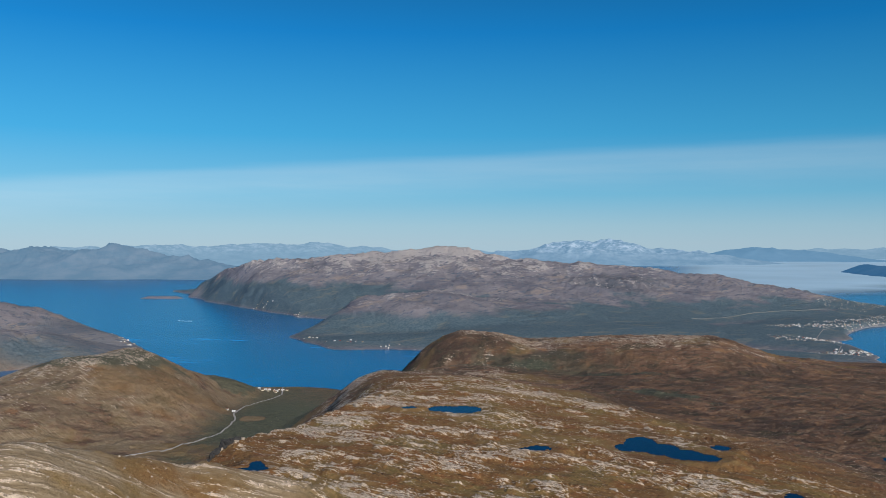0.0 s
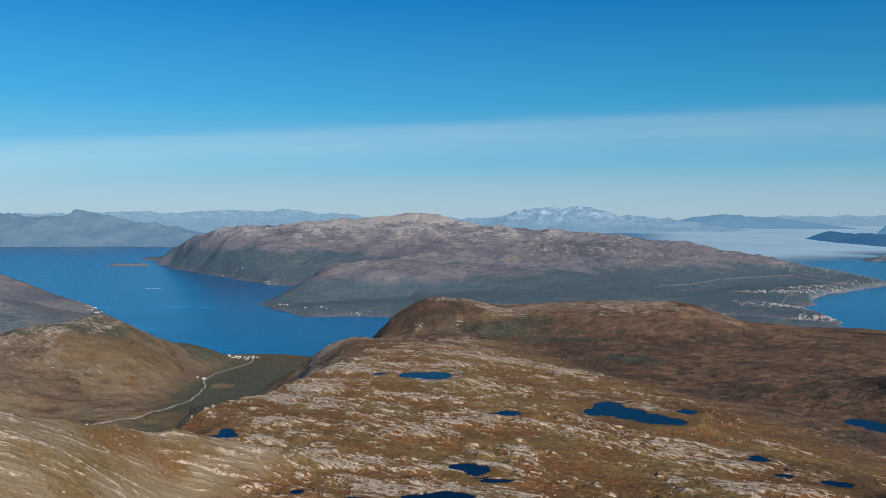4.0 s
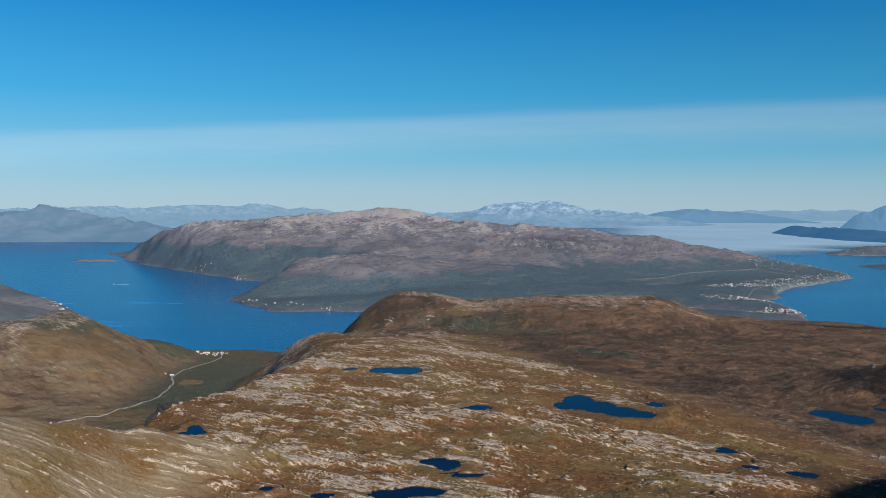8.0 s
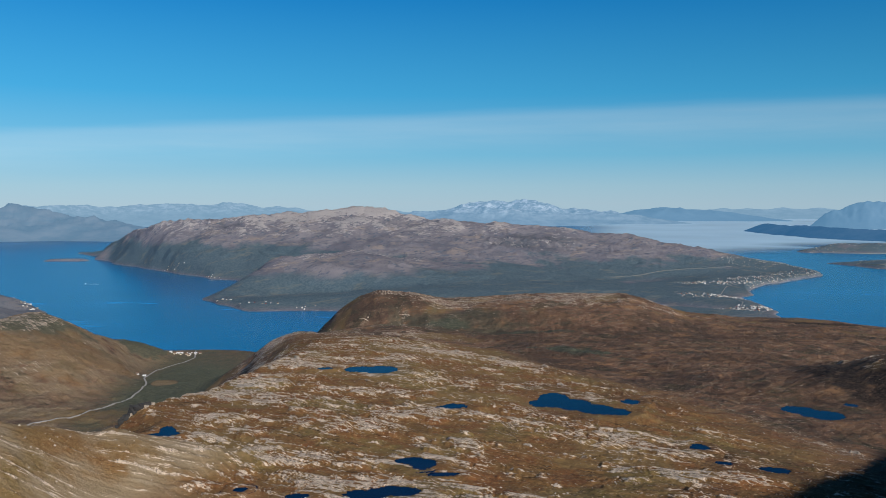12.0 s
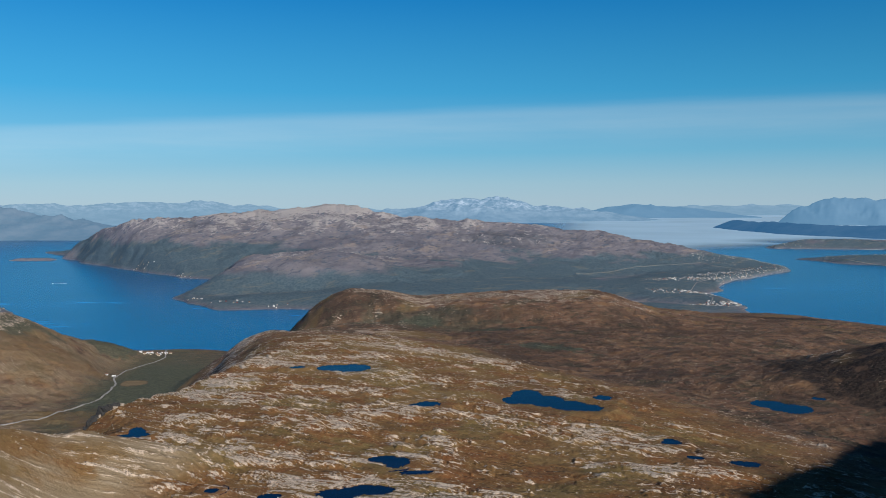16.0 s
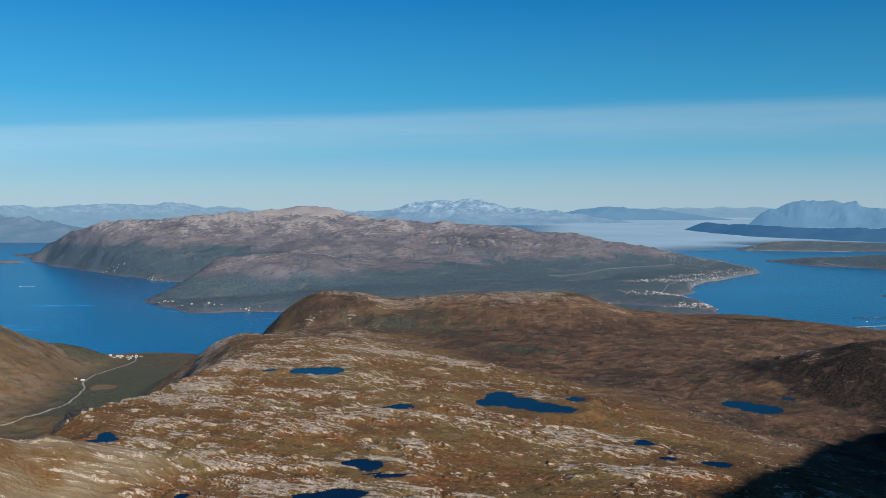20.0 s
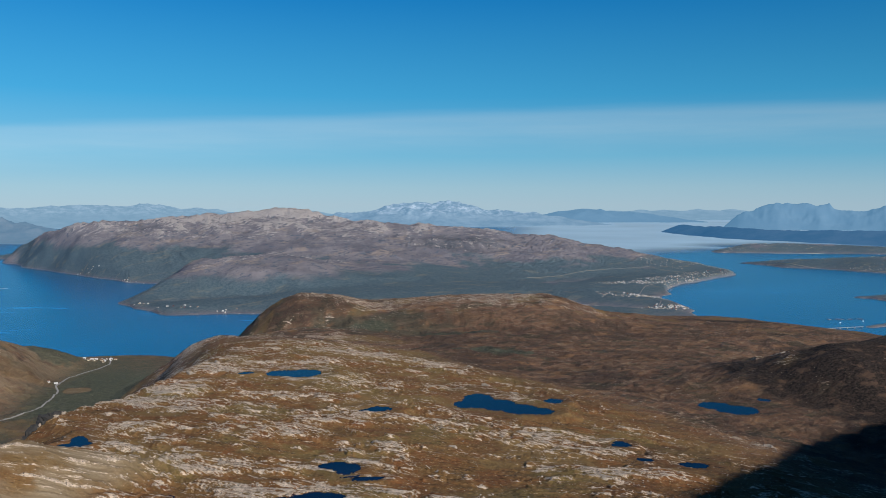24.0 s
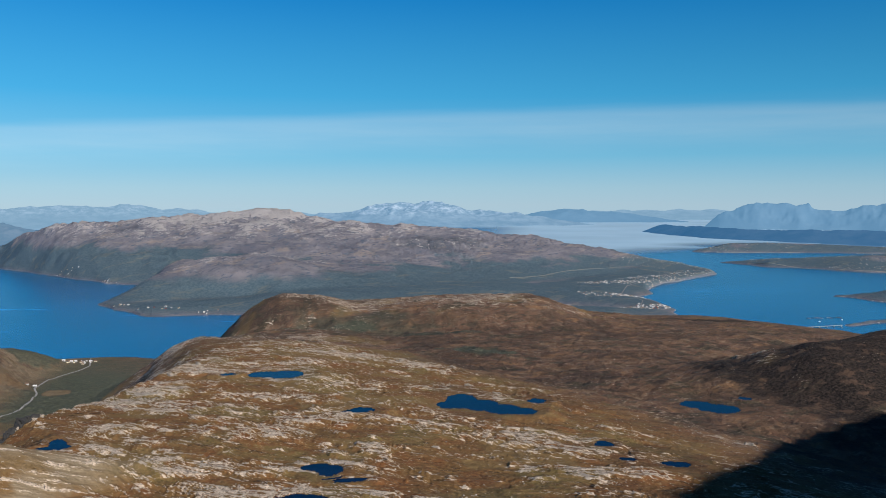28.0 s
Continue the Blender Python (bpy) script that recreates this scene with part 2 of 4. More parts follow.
def fbm(x, y, size, octaves, gain=0.5, ridged=False):
    total, amp, k = 0, 1.0, 1.0 / size
    for i in range(octaves):
        v = lattice(x * k + 17.3 * i, y * k - 9.1 * i)
        total = total + amp * ((0.6 - 1.6 * np.abs(v)) if ridged else v)
        amp, k = amp * gain, k * 2.03
    return total


def smooth(v, low, high):
    u = np.clip((v - low) / (high - low), 0, 1)
    return u * u * (3 - 2 * u)


def along(x, y, nodes):
    """For each place the nearest stretch of a line of nodes: the distance to it in half-widths, and the line's height there.
    nodes: x, y, height, half-width to the left, half-width to the right."""
    found = []
    for (ax, ay, *av), (bx, by, *bv) in zip(nodes, nodes[1:]):
        dx, dy = bx - ax, by - ay
        s = np.clip(((x - ax) * dx + (y - ay) * dy) / (dx * dx + dy * dy), 0, 1)
        px, py = x - ax - s * dx, y - ay - s * dy
        gap = np.hypot(px, py)
        side = smooth((dx * py - dy * px) / math.hypot(dx, dy) / (gap + 1), -0.6, 0.6)
        top, left, right = (p + (q - p) * s for p, q in zip(av, bv))
        found.append((gap, gap / (right + (left - right) * side), top))
    close = np.minimum.reduce([f[0] for f in found])
    total = wide = high = 0
    for gap, u, top in found:
        k = np.exp((close - gap) / (2 + 0.12 * close))
        total, wide, high = total + k, wide + k * u, high + k * top
    return wide / total, high / total


def ridge(x, y, nodes, base, power):
    u, top = along(x, y, nodes)
    lift = np.maximum(top - base, 1)
    return base + np.where(u < 1, lift * (1 - np.minimum(u, 1) ** power), (1 - u) * np.maximum(lift, 6) * min(power, 1.2))


def join(a, b, k):
    return np.maximum(a, b) + np.maximum(k - np.abs(a - b), 0) ** 2 / (4 * k)


# landforms: foot height, power of the flank's curve, softness, line
FORMS = {
    "tarn_plateau": (18, 1.8, 2.0, [(-14, 40, 45, 40, 160), (-20, 100, 39.6, 22, 165), (-32, 127, 40.2, 9, 170), (-25, 150, 37.6, 12, 175), (-21, 168, 36.4, 14, 168), (-14, 198, 34.8, 17, 135), (-10, 236, 31.8, 24, 92), (-18, 292, 26.2, 17, 60), (-10, 325, 20, 14, 50)]),
    "near_slope": (12, 1.5, 2.0, [(-120, -20, 74, 90, 60), (-70, 30, 62, 80, 60), (-39, 76, 52, 50, 45), (-26, 92, 46.3, 30, 36), (-15, 100, 41.5, 18, 32)]),
    "road_valley": (-3, 3.0, 2.0, [(-78, 375, 1.6, 60, 60), (-82, 330, 4, 70, 70), (-95, 240, 9, 80, 80), (-120, 130, 20, 90, 90), (-140, 20, 40, 90, 90)]),
    "left_hill": (1, 1.7, 4.0, [(-260, 200, 17, 120, 120), (-190, 250, 13, 90, 100), (-153, 303, 19.5, 80, 78), (-139, 326, 26, 76, 70), (-126, 358, 26, 60, 50), (-107, 383, 10.5, 28, 26)]),
    "left_far_land": (-2, 1.5, 3.0, [(-560, 640, 30, 200, 150), (-400, 640, 28, 150, 130), (-323, 622, 24.5, 80, 90), (-240, 598, 8, 34, 40)]),
    "left_mid_land": (-1, 1.7, 3.0, [(-420, 430, 34, 120, 120), (-300, 480, 22, 70, 50), (-235, 520, 14, 60, 45), (-205, 545, 4, 34, 40)]),
    "hump": (4, 1.9, 3.0, [(10, 397, 29.3, 33, 33), (22, 400, 28.7, 55, 55), (44, 398, 23.7, 90, 75), (84, 401, 25.3, 100, 85), (126, 400, 25.4, 100, 90), (157, 390, 15.5, 90, 90), (200, 388, 10, 80, 90)]),
    "moor": (-2, 3.5, 3.0, [(70, 215, 24, 60, 110), (90, 300, 19, 100, 120), (170, 380, 12, 110, 120), (212, 425, 5.5, 70, 75)]),
    "moor_edge": (-3, 3.0, 2.0, [(190, 440, 5, 50, 70), (240, 430, 4.6, 50, 60), (275, 380, 3.8, 60, 60), (260, 280, 12, 60, 60)]),
    "bog": (20, 3.0, 2.0, [(80, 190, 23.4, 25, 25), (105, 172, 23.4, 26, 30), (135, 160, 24, 30, 30)]),
    "dark_hill": (22, 1.8, 3.0, [(108, 208, 24, 30, 22), (118, 203, 27.5, 34, 25), (141, 195, 34.0, 36, 42), (165, 193, 36.5, 40, 45), (240, 165, 46, 60, 70), (330, 110, 70, 120, 90)]),
    "great_mountain": (-1, 0.78, 6.0, [(-410, 1200, 10, 80, 80), (-345, 1100, 36, 120, 105), (-290, 1056, 49, 160, 110), (-250, 1022, 46.2, 180, 125), (-181, 1006, 53.5, 220, 150), (-126, 994, 55.4, 260, 225), (-41, 1000, 61.9, 280, 280), (22, 1000, 63.9, 300, 320), (85, 976, 52.6, 300, 320), (213, 957, 41.4, 280, 300), (303, 921, 32.8, 250, 270), (359, 890, 22.7, 200, 230), (400, 846, 12, 150, 170), (436, 790, 5, 60, 80)]),
    "spur": (-2, 1.7, 5.0, [(-104, 640, 2, 20, 30), (-74, 690, 16, 40, 75), (-50, 716, 24, 80, 130), (-8, 738, 25.5, 100, 170), (46, 757, 19, 100, 170), (120, 800, 14, 100, 160)]),
    "spit_shore": (-2, 2.0, 3.0, [(-107, 626, 1.5, 16, 20), (-60, 600, 5, 60, 46), (0, 600, 7, 60, 50), (80, 640, 8, 90, 100), (200, 660, 6.5, 90, 100), (248, 580, 3.5, 40, 50), (260, 528, 2.0, 18, 20)]),
    "town_neck": (-2, 2.0, 3.0, [(120, 520, 5, 70, 60), (200, 520, 4, 50, 50), (240, 512, 2.6, 26, 26)]),
    "town_shore": (-2, 2.0, 3.0, [(240, 640, 5, 60, 60), (330, 720, 5, 80, 65), (430, 788, 2.5, 50, 20), (470, 900, 4, 60, 40)]),
    "city_island_far": (-2, 1.8, 2.0, [(640, 1165, 4, 20, 22), (705, 1180, 11, 60, 64), (800, 1150, 10, 70, 64), (900, 1090, 7, 70, 60)]),
    "city_island": (-2, 1.6, 2.0, [(543, 938, 1.2, 12, 10), (588, 893, 7, 60, 54), (660, 832, 12, 120, 95), (780, 762, 16, 140, 115), (980, 655, 16, 160, 130)]),
    "right_point": (-2, 1.8, 2.0, [(432, 575, 1.2, 6, 14), (455, 562, 5.0, 22, 48), (500, 545, 9, 60, 88), (580, 500, 12, 90, 110)]),
    "right_islets": (-1.5, 1.6, 1.0, [(332, 436, 0.9, 7, 5), (352, 442, 1.3, 9, 6), (380, 440, 2.6, 22, 13), (400, 430, 2.6, 20, 16)]),
    "skerry": (-0.6, 1.5, 0.5, [(327, 466, 0.5, 2, 2), (349, 463, 0.5, 2, 2)]),
    "islet": (-1.0, 1.6, 1.0, [(-374, 1092, 2.6, 16, 18), (-344, 1090, 2.6, 16, 18)]),
    "shadow_peak": (30, 1.0, 5.0, [(10, -160, 120, 90, 90), (108, -34, 102.5, 74, 120), (138, -2, 94.5, 72, 120), (168, 10, 96.5, 70, 120), (206, 27, 97, 70, 120), (290, 60, 90, 80, 120)]),
    "home_mountain": (30, 1.2, 6.0, [(-420, -200, 95, 300, 300), (-160, -120, 100, 200, 130), (-60, -160, 112, 100, 150), (10, -160, 120, 80, 150)]),
    "near_shelf": (20, 2.0, 6.0, [(0, -60, 62, 120, 140), (10, 10, 50, 80, 110), (20, 60, 40, 60, 90)]),
}
# water that lies between: line of x, y, unused, half-widths
FJORDS = (
    [(62, 512, 0, 14, 14), (10, 520, 0, 34, 40), (-40, 505, 0, 44, 56), (-82, 490, 0, 50, 62), (-124, 556, 0, 68, 46), (-172, 640, 0, 62, 54), (-236, 785, 0, 112, 99), (-384, 1010, 0, 130, 98), (-450, 1110, 0, 150, 126), (-560, 1270, 0, 190, 136), (-900, 1400, 0, 300, 300), (-1500, 1300, 0, 400, 400)],
    [(-270, 448, 0, 30, 20), (-231, 451, 0, 7, 7)],
    [(420, 250, 0, 60, 60), (372, 380, 0, 62, 62), (354, 475, 0, 72, 84), (388, 625, 0, 82, 90), (496, 765, 0, 52, 74), (515, 860, 0, 60, 46), (562, 1010, 0, 60, 50), (600, 1150, 0, 80, 56), (640, 1420, 0, 200, 120)],
)


# low land that lies in the water
LOW_LAND = ("city_island_far", "city_island", "right_point", "right_islets", "skerry", "islet")


def land_height(x, y):
    # uneven outlines
    r = np.hypot(x, y)
    sway = np.minimum(r * 0.012, 9)
    wx = x + sway * fbm(x, y, 70, 3) * 0.7
    wy = y + sway * fbm(x + 300, y - 200, 70, 3) * 0.7
    z = np.full(x.shape, -30.0, np.float32)
    def raise_land(name):
        base, power, soft, line = FORMS[name]
        xs, ys = [p[0] for p in line], [p[1] for p in line]
        reach = 2.2 * max(max(p[3:]) for p in line)
        near = (x > min(xs) - reach) & (x < max(xs) + reach) & (y > min(ys) - reach) & (y < max(ys) + reach)
        z[near] = join(z[near], ridge(wx[near], wy[near], line, base, power), soft)

    for name in FORMS:
        if name not in LOW_LAND:
            raise_land(name)
    for line in FJORDS:
        bank = (along(wx, wy, line)[0] - 1) * 105
        z = np.maximum(-join(-z, -bank, 5.0), -8)
    for name in LOW_LAND:
        raise_land(name)
    return z


# tarns: x, y, water level, half-length, half-width, turn in degrees; several make one water
TARNS = {
    "upper": [(0.2, 175.3, 35.9, 3.7, 3.0, 0), (4.1, 174.6, 35.9, 3.7, 3.9, -1)],
    "upper_pool": [(-7.1, 173.9, 36.5, 1.6, 1.0, 2)],
    "great": [(35.6, 153.2, 33.8, 2.9, 6.0, -13), (38.3, 149.2, 33.8, 3.5, 4.4, -15), (41.3, 145.6, 33.8, 3.4, 3.6, -16), (43.9, 143.5, 33.8, 2.9, 2.7, -17), (32.5, 150.6, 33.8, 2.0, 2.9, -12)],
    "great_pool": [(51.5, 157.3, 32.1, 1.9, 1.9, -18)],
    "narrow": [(15.5, 139.3, 36.4, 2.3, 1.8, -6), (13.2, 137.9, 36.4, 2.0, 1.4, -5)],
    "lower": [(6.0, 99.6, 39.6, 1.7, 1.3, -3), (7.2, 98.1, 39.6, 1.6, 1.9, -4)],
    "lower_sill": [(9.0, 94.5, 39.5, 1.9, 0.8, -5)],
    "near": [(0.7, 85.3, 40.6, 2.3, 1.7, 0), (3.0, 86.1, 40.6, 2.9, 1.5, -2)],
    "east": [(49.4, 119.1, 34.4, 1.4, 1.5, -23)],
    "south_east": [(55.7, 107.9, 34.2, 2.1, 1.1, -27)],
    "ledge_pool": [(48.9, 108.9, 35.1, 1.2, 0.7, -24)],
    "foot_pool": [(-6.1, 83.8, 41.2, 1.2, 0.7, 4)],
    "west_pool": [(-12.0, 85.7, 41.4, 0.7, 0.7, 8)],
    "valley_pond": [(97.0, 178.4, 24.2, 4.1, 3.6, -29), (99.6, 174.1, 24.2, 4.8, 4.2, -30)],
    "valley_pool": [(110.1, 180.2, 24.6, 1.5, 1.5, -31)],
    "west": [(-25.0, 113.1, 40.4, 1.0, 2.4, 12), (-25.9, 111.4, 40.4, 1.6, 1.0, 13), (-24.2, 111.8, 40.4, 1.0, 1.0, 12)],
}


# stretches of bare stone and of grass on the plateau: x, y, half-width, half-depth
STONY = ((46, 112, 13, 6), (45, 98, 10, 5), (41, 125, 10, 6), (-3, 99.5, 16, 5), (-14, 107, 11, 7), (1, 151, 13, 6), (40, 203, 9, 12), (22, 232, 22, 12), (-19, 156, 6, 12), (-9, 186, 8, 14), (3, 89, 12, 4), (61, 108, 9, 4))
# stone is left out at 64, 94 so the ground's colour deepens the shadow
GRASSY = ((1, 113, 14, 4), (26, 157, 9, 6), (53, 150, 9, 8), (-13, 123, 8, 6), (22, 104, 10, 4), (15, 91, 6, 3), (38, 90, 8, 4), (64, 94, 14, 9), (63, 128, 10, 8), (-11, 88, 5, 3), (13, 192, 8, 8))


def tarn_field(x, y, ovals):
    """How far a place lies inside a water (below 1) or outside."""
    best = None
    for cx, cy, level, long, short, turn in ovals:
        c, s = math.cos(radians(turn)), math.sin(radians(turn))
        u, v = ((x - cx) * c + (y - cy) * s) / long, ((y - cy) * c - (x - cx) * s) / short
        f = np.hypot(u, v) + min(0.24, 0.4 / short) * fbm(x + cx, y, 2.4, 2, 0.6) + min(0.20, 0.34 / short) * fbm(x - cy, y * 0.7, 0.9, 3, 0.7)
        best = f if best is None else np.minimum(best, f)
    return best


def full_height(x, y):
    """Height and ground cover."""
    z = land_height(x, y)
    r = np.hypot(x, y)
    land = smooth(z, -1, 3)
    plateau = smooth(y, 60, 85) * smooth(x, 95, 60) * smooth(x, -52, -36) * smooth(y, 330, 220) * smooth(z, 24, 30)
    # the far land, whose base colours carry the painted haze
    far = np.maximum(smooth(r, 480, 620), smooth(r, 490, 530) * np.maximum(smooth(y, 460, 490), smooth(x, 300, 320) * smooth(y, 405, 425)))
    # strata that run slanting over the plateau and come out as long thin ledges
    sx, sy = x * 0.84 - y * 0.545, x * 0.545 + y * 0.84
    bend = 3.0 * fbm(x, y, 48, 2)
    bands = fbm(sx / 6.0, sy + bend, 2.7, 5, 0.62, True)
    strata = fbm(sx / 3.0, sy + bend, 13.0, 5, 0.55, True)
    rough = fbm(x, y, 7, 6, 0.6)
    lumps = fbm(x + 91, y + 37, 34, 3)
    slope = smooth(x + 0.25 * (y - 80), 4, -14) * smooth(y, 112, 98) * smooth(z, 40, 43)
    z = z + plateau * ((1 - slope) * (0.34 * strata + 0.20 * bands) + 0.16 * rough + 0.5 * lumps)
    # moors, hills and the far mountain
    wild = land * (1 - plateau)
    # dark scrub on the eastern hill, with the hillside's shade painted in as well
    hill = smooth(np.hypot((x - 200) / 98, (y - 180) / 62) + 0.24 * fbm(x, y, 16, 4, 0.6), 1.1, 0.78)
    creases = fbm(x - 50, y, 10, 5, 0.6, True)
    z = z + wild * (1 - far) * (0.9 * fbm(x, y, 42, 3) + (0.55 - 0.3 * hill) * creases * smooth(y, 25, 70)) * smooth(z, 0, 8)
    gullies = fbm(sx / 1.6, sy, 40, 7, 0.62, True)
    z = z + far * land * (2.6 * fbm(x, y, 120, 3, 0.5, True) + 2.5 * gullies) * smooth(z, 2, 22)
    z = z + land * (1 - plateau) * 0.25 * fbm(x, y, 12, 3) * smooth(r, 150, 500)
    # a broken cliff on the mountain's flank
    face = smooth(np.hypot((x - 182) / 72, (y - 884) / 42) + 0.3 * fbm(x, y, 26, 4, 0.6), 1.0, 0.4)
    z = z + face * 6.0 * (smooth(y + fbm(x, y, 18, 3) * 8, 866, 886) - 0.5)
    # rock, wood, scrub and grass
    patch = fbm(x + 11, y - 70, 22, 4, 0.55)
    ragged = 0.35 * fbm(sx / 2.0, sy, 6, 3, 0.6)
    bare = np.zeros_like(z)
    for cx, cy, wide, deep in STONY:
        bare = np.maximum(bare, 0.17 * smooth(np.hypot((x - cx) / wide, (y - cy) / deep) + ragged, 1.2, 0.4))
    for cx, cy, wide, deep in GRASSY:
        bare = bare - 0.13 * smooth(np.hypot((x - cx) / wide, (y - cy) / deep) + ragged, 1.2, 0.4)
    rock = plateau * np.clip(0.175 - 0.085 * smooth(x, 5, 50) + bare + 0.28 * strata + 0.25 * bands + 0.24 * fbm(x, y, 3.2, 4, 0.6) + 0.26 * patch, 0, 1)
    lines = fbm((x * 0.891 + y * 0.454) / 9.0, y * 0.891 - x * 0.454, 2.4, 5, 0.6, True)
    rock = rock * (1 - slope) + slope * np.clip(0.245 + 0.24 * lines + 0.16 * patch, 0, 1)
    z = z + plateau * 0.26 * smooth(rock, 0.42, 0.56)
    bog = smooth(x, 30, 60) * smooth(z, 29, 25) * smooth(y, 390, 360)
    rock = np.maximum(rock, wild * (1 - far) * (1 - slope) * smooth(z, 52, 44) * (1 - 0.6 * bog) * np.clip(0.27 + 0.16 * smooth(x, -4, -14) * smooth(x, -60, -45) * smooth(y, 130, 150) + 0.35 * creases + 0.022 * (z - 26) + 0.25 * patch, 0, 1) * smooth(z, 6, 18))
    rock = np.maximum(rock, far * np.clip(0.30 + 0.30 * gullies + 0.018 * (z - 41), 0, 1) * smooth(z, 16, 40))
    crest = smooth(along(x, y, FORMS["spur"][3])[0], 0.22, 0.08) * smooth(x, 110, 60) * smooth(z, 15, 20) * far
    rock = np.maximum(rock, crest * (0.36 + 0.2 * gullies))
    rock = rock * (1 - face) + face * (0.36 + 0.34 * fbm(x, y * 2, 12, 4, 0.6))
    rock = np.maximum(rock, far * smooth(z, 0.55, 0.25) * smooth(z, -0.6, 0.0) * 0.6)
    trees = fbm(x - 31, y + 12, 60, 5, 0.6)
    line = 15 + 13 * smooth(x, 60, -60) * smooth(y, 745, 800)
    spur_top = smooth(y, 790, 730) * smooth(x, 150, 70)
    wood = smooth(trees * (8 - 4 * spur_top) + line - z, -2.5, 3) * far
    wood = np.maximum(wood, smooth(x, 300, 330) * smooth(y, 395, 420) * smooth(x, 330 + (y - 420) * 0.5, 345 + (y - 420) * 0.5) * smooth(trees, -0.9, -0.2) * smooth(z, 0.0, 0.3))
    bushes = np.minimum(np.hypot((x - 70) / 20, (y - 342) / 9), np.hypot((x - 36) / 14, (y - 360) / 9))
    bushes = np.minimum(bushes, np.hypot((x - 74 - (272 - y) * 0.5) / 9, (y - 275) / 16))
    wood = np.maximum(wood, smooth(bushes + 0.5 * fbm(x, y, 9, 4, 0.6), 1.0, 0.65))
    # birch scrub under the long hill's crest
    thicket = smooth(np.hypot((x - 34) / 46, (y - 362) / 20) + 0.6 * fbm(x + 5, y, 13, 4, 0.62), 1.0, 0.5)
    wood = np.maximum(wood, 0.6 * thicket)
    wood = np.maximum(wood, smooth(trees * 5 + 9 - z, -2, 2) * (1 - far) * smooth(x, 90, 20) * smooth(x, -92, -74) * smooth(y, 200, 260))
    copse = np.minimum(np.hypot((x + 128) / 34, (y - 338) / 24), np.hypot((x + 96) / 14, (y - 385) / 20))
    wood = np.maximum(wood, smooth(copse + 0.35 * trees + 0.2 * creases, 1.0, 0.7) * 0.85)
    wood = wood * (1 - 0.7 * smooth(x, -135, -170) * smooth(y, 720, 680) * smooth(y, 480, 520)) * smooth(np.hypot((x + 359) / 40, (y - 1091) / 30), 1.0, 1.5)
    wood = wood * land * smooth(np.hypot((x + 71) / 5.0, (y - 318) / 8) + 0.2 * trees, 0.8, 1.0)
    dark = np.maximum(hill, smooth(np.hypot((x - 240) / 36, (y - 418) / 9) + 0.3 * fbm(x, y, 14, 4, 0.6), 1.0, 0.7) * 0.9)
    dark = np.maximum(dark, wild * (1 - far) * smooth(fbm(x + 70, y, 45, 5, 0.6) + 0.2 * fbm(x, y, 8, 3), 0.26, 0.6) * 0.42 * smooth(x, -60, 0))
    dark = np.maximum(dark, smooth(np.hypot((x - 60) / 70, (y - 345) / 26) + 0.5 * fbm(x, y, 14, 4, 0.6), 1.0, 0.4) * 0.22)
    dark = np.maximum(dark, smooth(np.hypot((x - 14) / 24, (y - 384) / 13) + 0.4 * fbm(x, y, 10, 4, 0.6), 1.0, 0.6) * 0.55)
    # peat and crowberry darken the low ground and the plateau's eastern side
    blotch = smooth(fbm(x - 17, y + 63, 26, 5, 0.62), -0.35, 0.55)
    dark = np.maximum(dark, 0.5 * blotch * np.maximum(bog, 0.75 * plateau * smooth(x, 15, 55)))
    rock = rock * (1 - 0.85 * dark)
    # the cliff's shade is painted into the dark cover
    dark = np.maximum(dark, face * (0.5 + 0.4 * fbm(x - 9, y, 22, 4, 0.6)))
    # gullies get their shade painted in as dark cover too
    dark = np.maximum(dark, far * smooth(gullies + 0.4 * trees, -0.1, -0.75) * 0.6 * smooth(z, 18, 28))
    # the crest of the long hill is scoured bare
    scoured = smooth(y, 380, 394) * smooth(y, 420, 406) * smooth(x, 0, 12) * smooth(x, 140, 120)
    rock = np.maximum(rock, scoured * (0.42 + 0.22 * creases))
    grass = smooth(fbm(x, y + 40, 22, 4, 0.6), 0.15, 0.7) * (1 - far) * 0.7 * (1 - 0.8 * bog)
    for ovals in TARNS.values():
        cx, cy, level = ovals[0][:3]
        near = (np.abs(x - cx) < 22) & (np.abs(y - cy) < 22)
        if near.any():
            f = tarn_field(x[near], y[near], ovals)
            size = math.sqrt(ovals[0][3] * ovals[0][4])
            out = (f - 1) * size
            reach = min(max(2.0 * size, 1.5), 9)
            bank = smooth(out, reach, reach * 0.35)
            low, high = level + 0.02 + np.clip(out, -0.5, 0.6) * 0.5, level + 0.06 + np.maximum(out, 0) * 0.07
            level_ground = np.where(out < 0, low, np.clip(z[near], low, high))
            z[near] = z[near] * (1 - bank) + level_ground * bank
            rock[near] *= smooth(f, 0.95, 1.15)
    for ovals in TARNS.values():
        cx, cy, level = ovals[0][:3]
        near = (np.abs(x - cx) < 14) & (np.abs(y - cy) < 14)
        if near.any():
            inside = tarn_field(x[near], y[near], ovals) < 1
            z[near] = np.where(inside, np.minimum(z[near], level - 0.08), z[near])
    grass = np.maximum(grass, slope * (0.55 + 0.4 * patch))
    # the western hill: pale dry grass above, a golden meadow on its shoulder
    tawny = (1 - far) * smooth(x, -62, -100) * smooth(y, 150, 200) * np.clip(0.70 + 0.5 * patch, 0.2, 0.9)
    meadow = smooth(np.hypot((x + 104) / 26, (y - 318) / 26) + 0.5 * fbm(x, y, 16, 4, 0.6), 1.0, 0.55)
    field = smooth(np.hypot((x + 71) / 5, (y - 318) / 8) + 0.3 * patch, 1.0, 0.7)
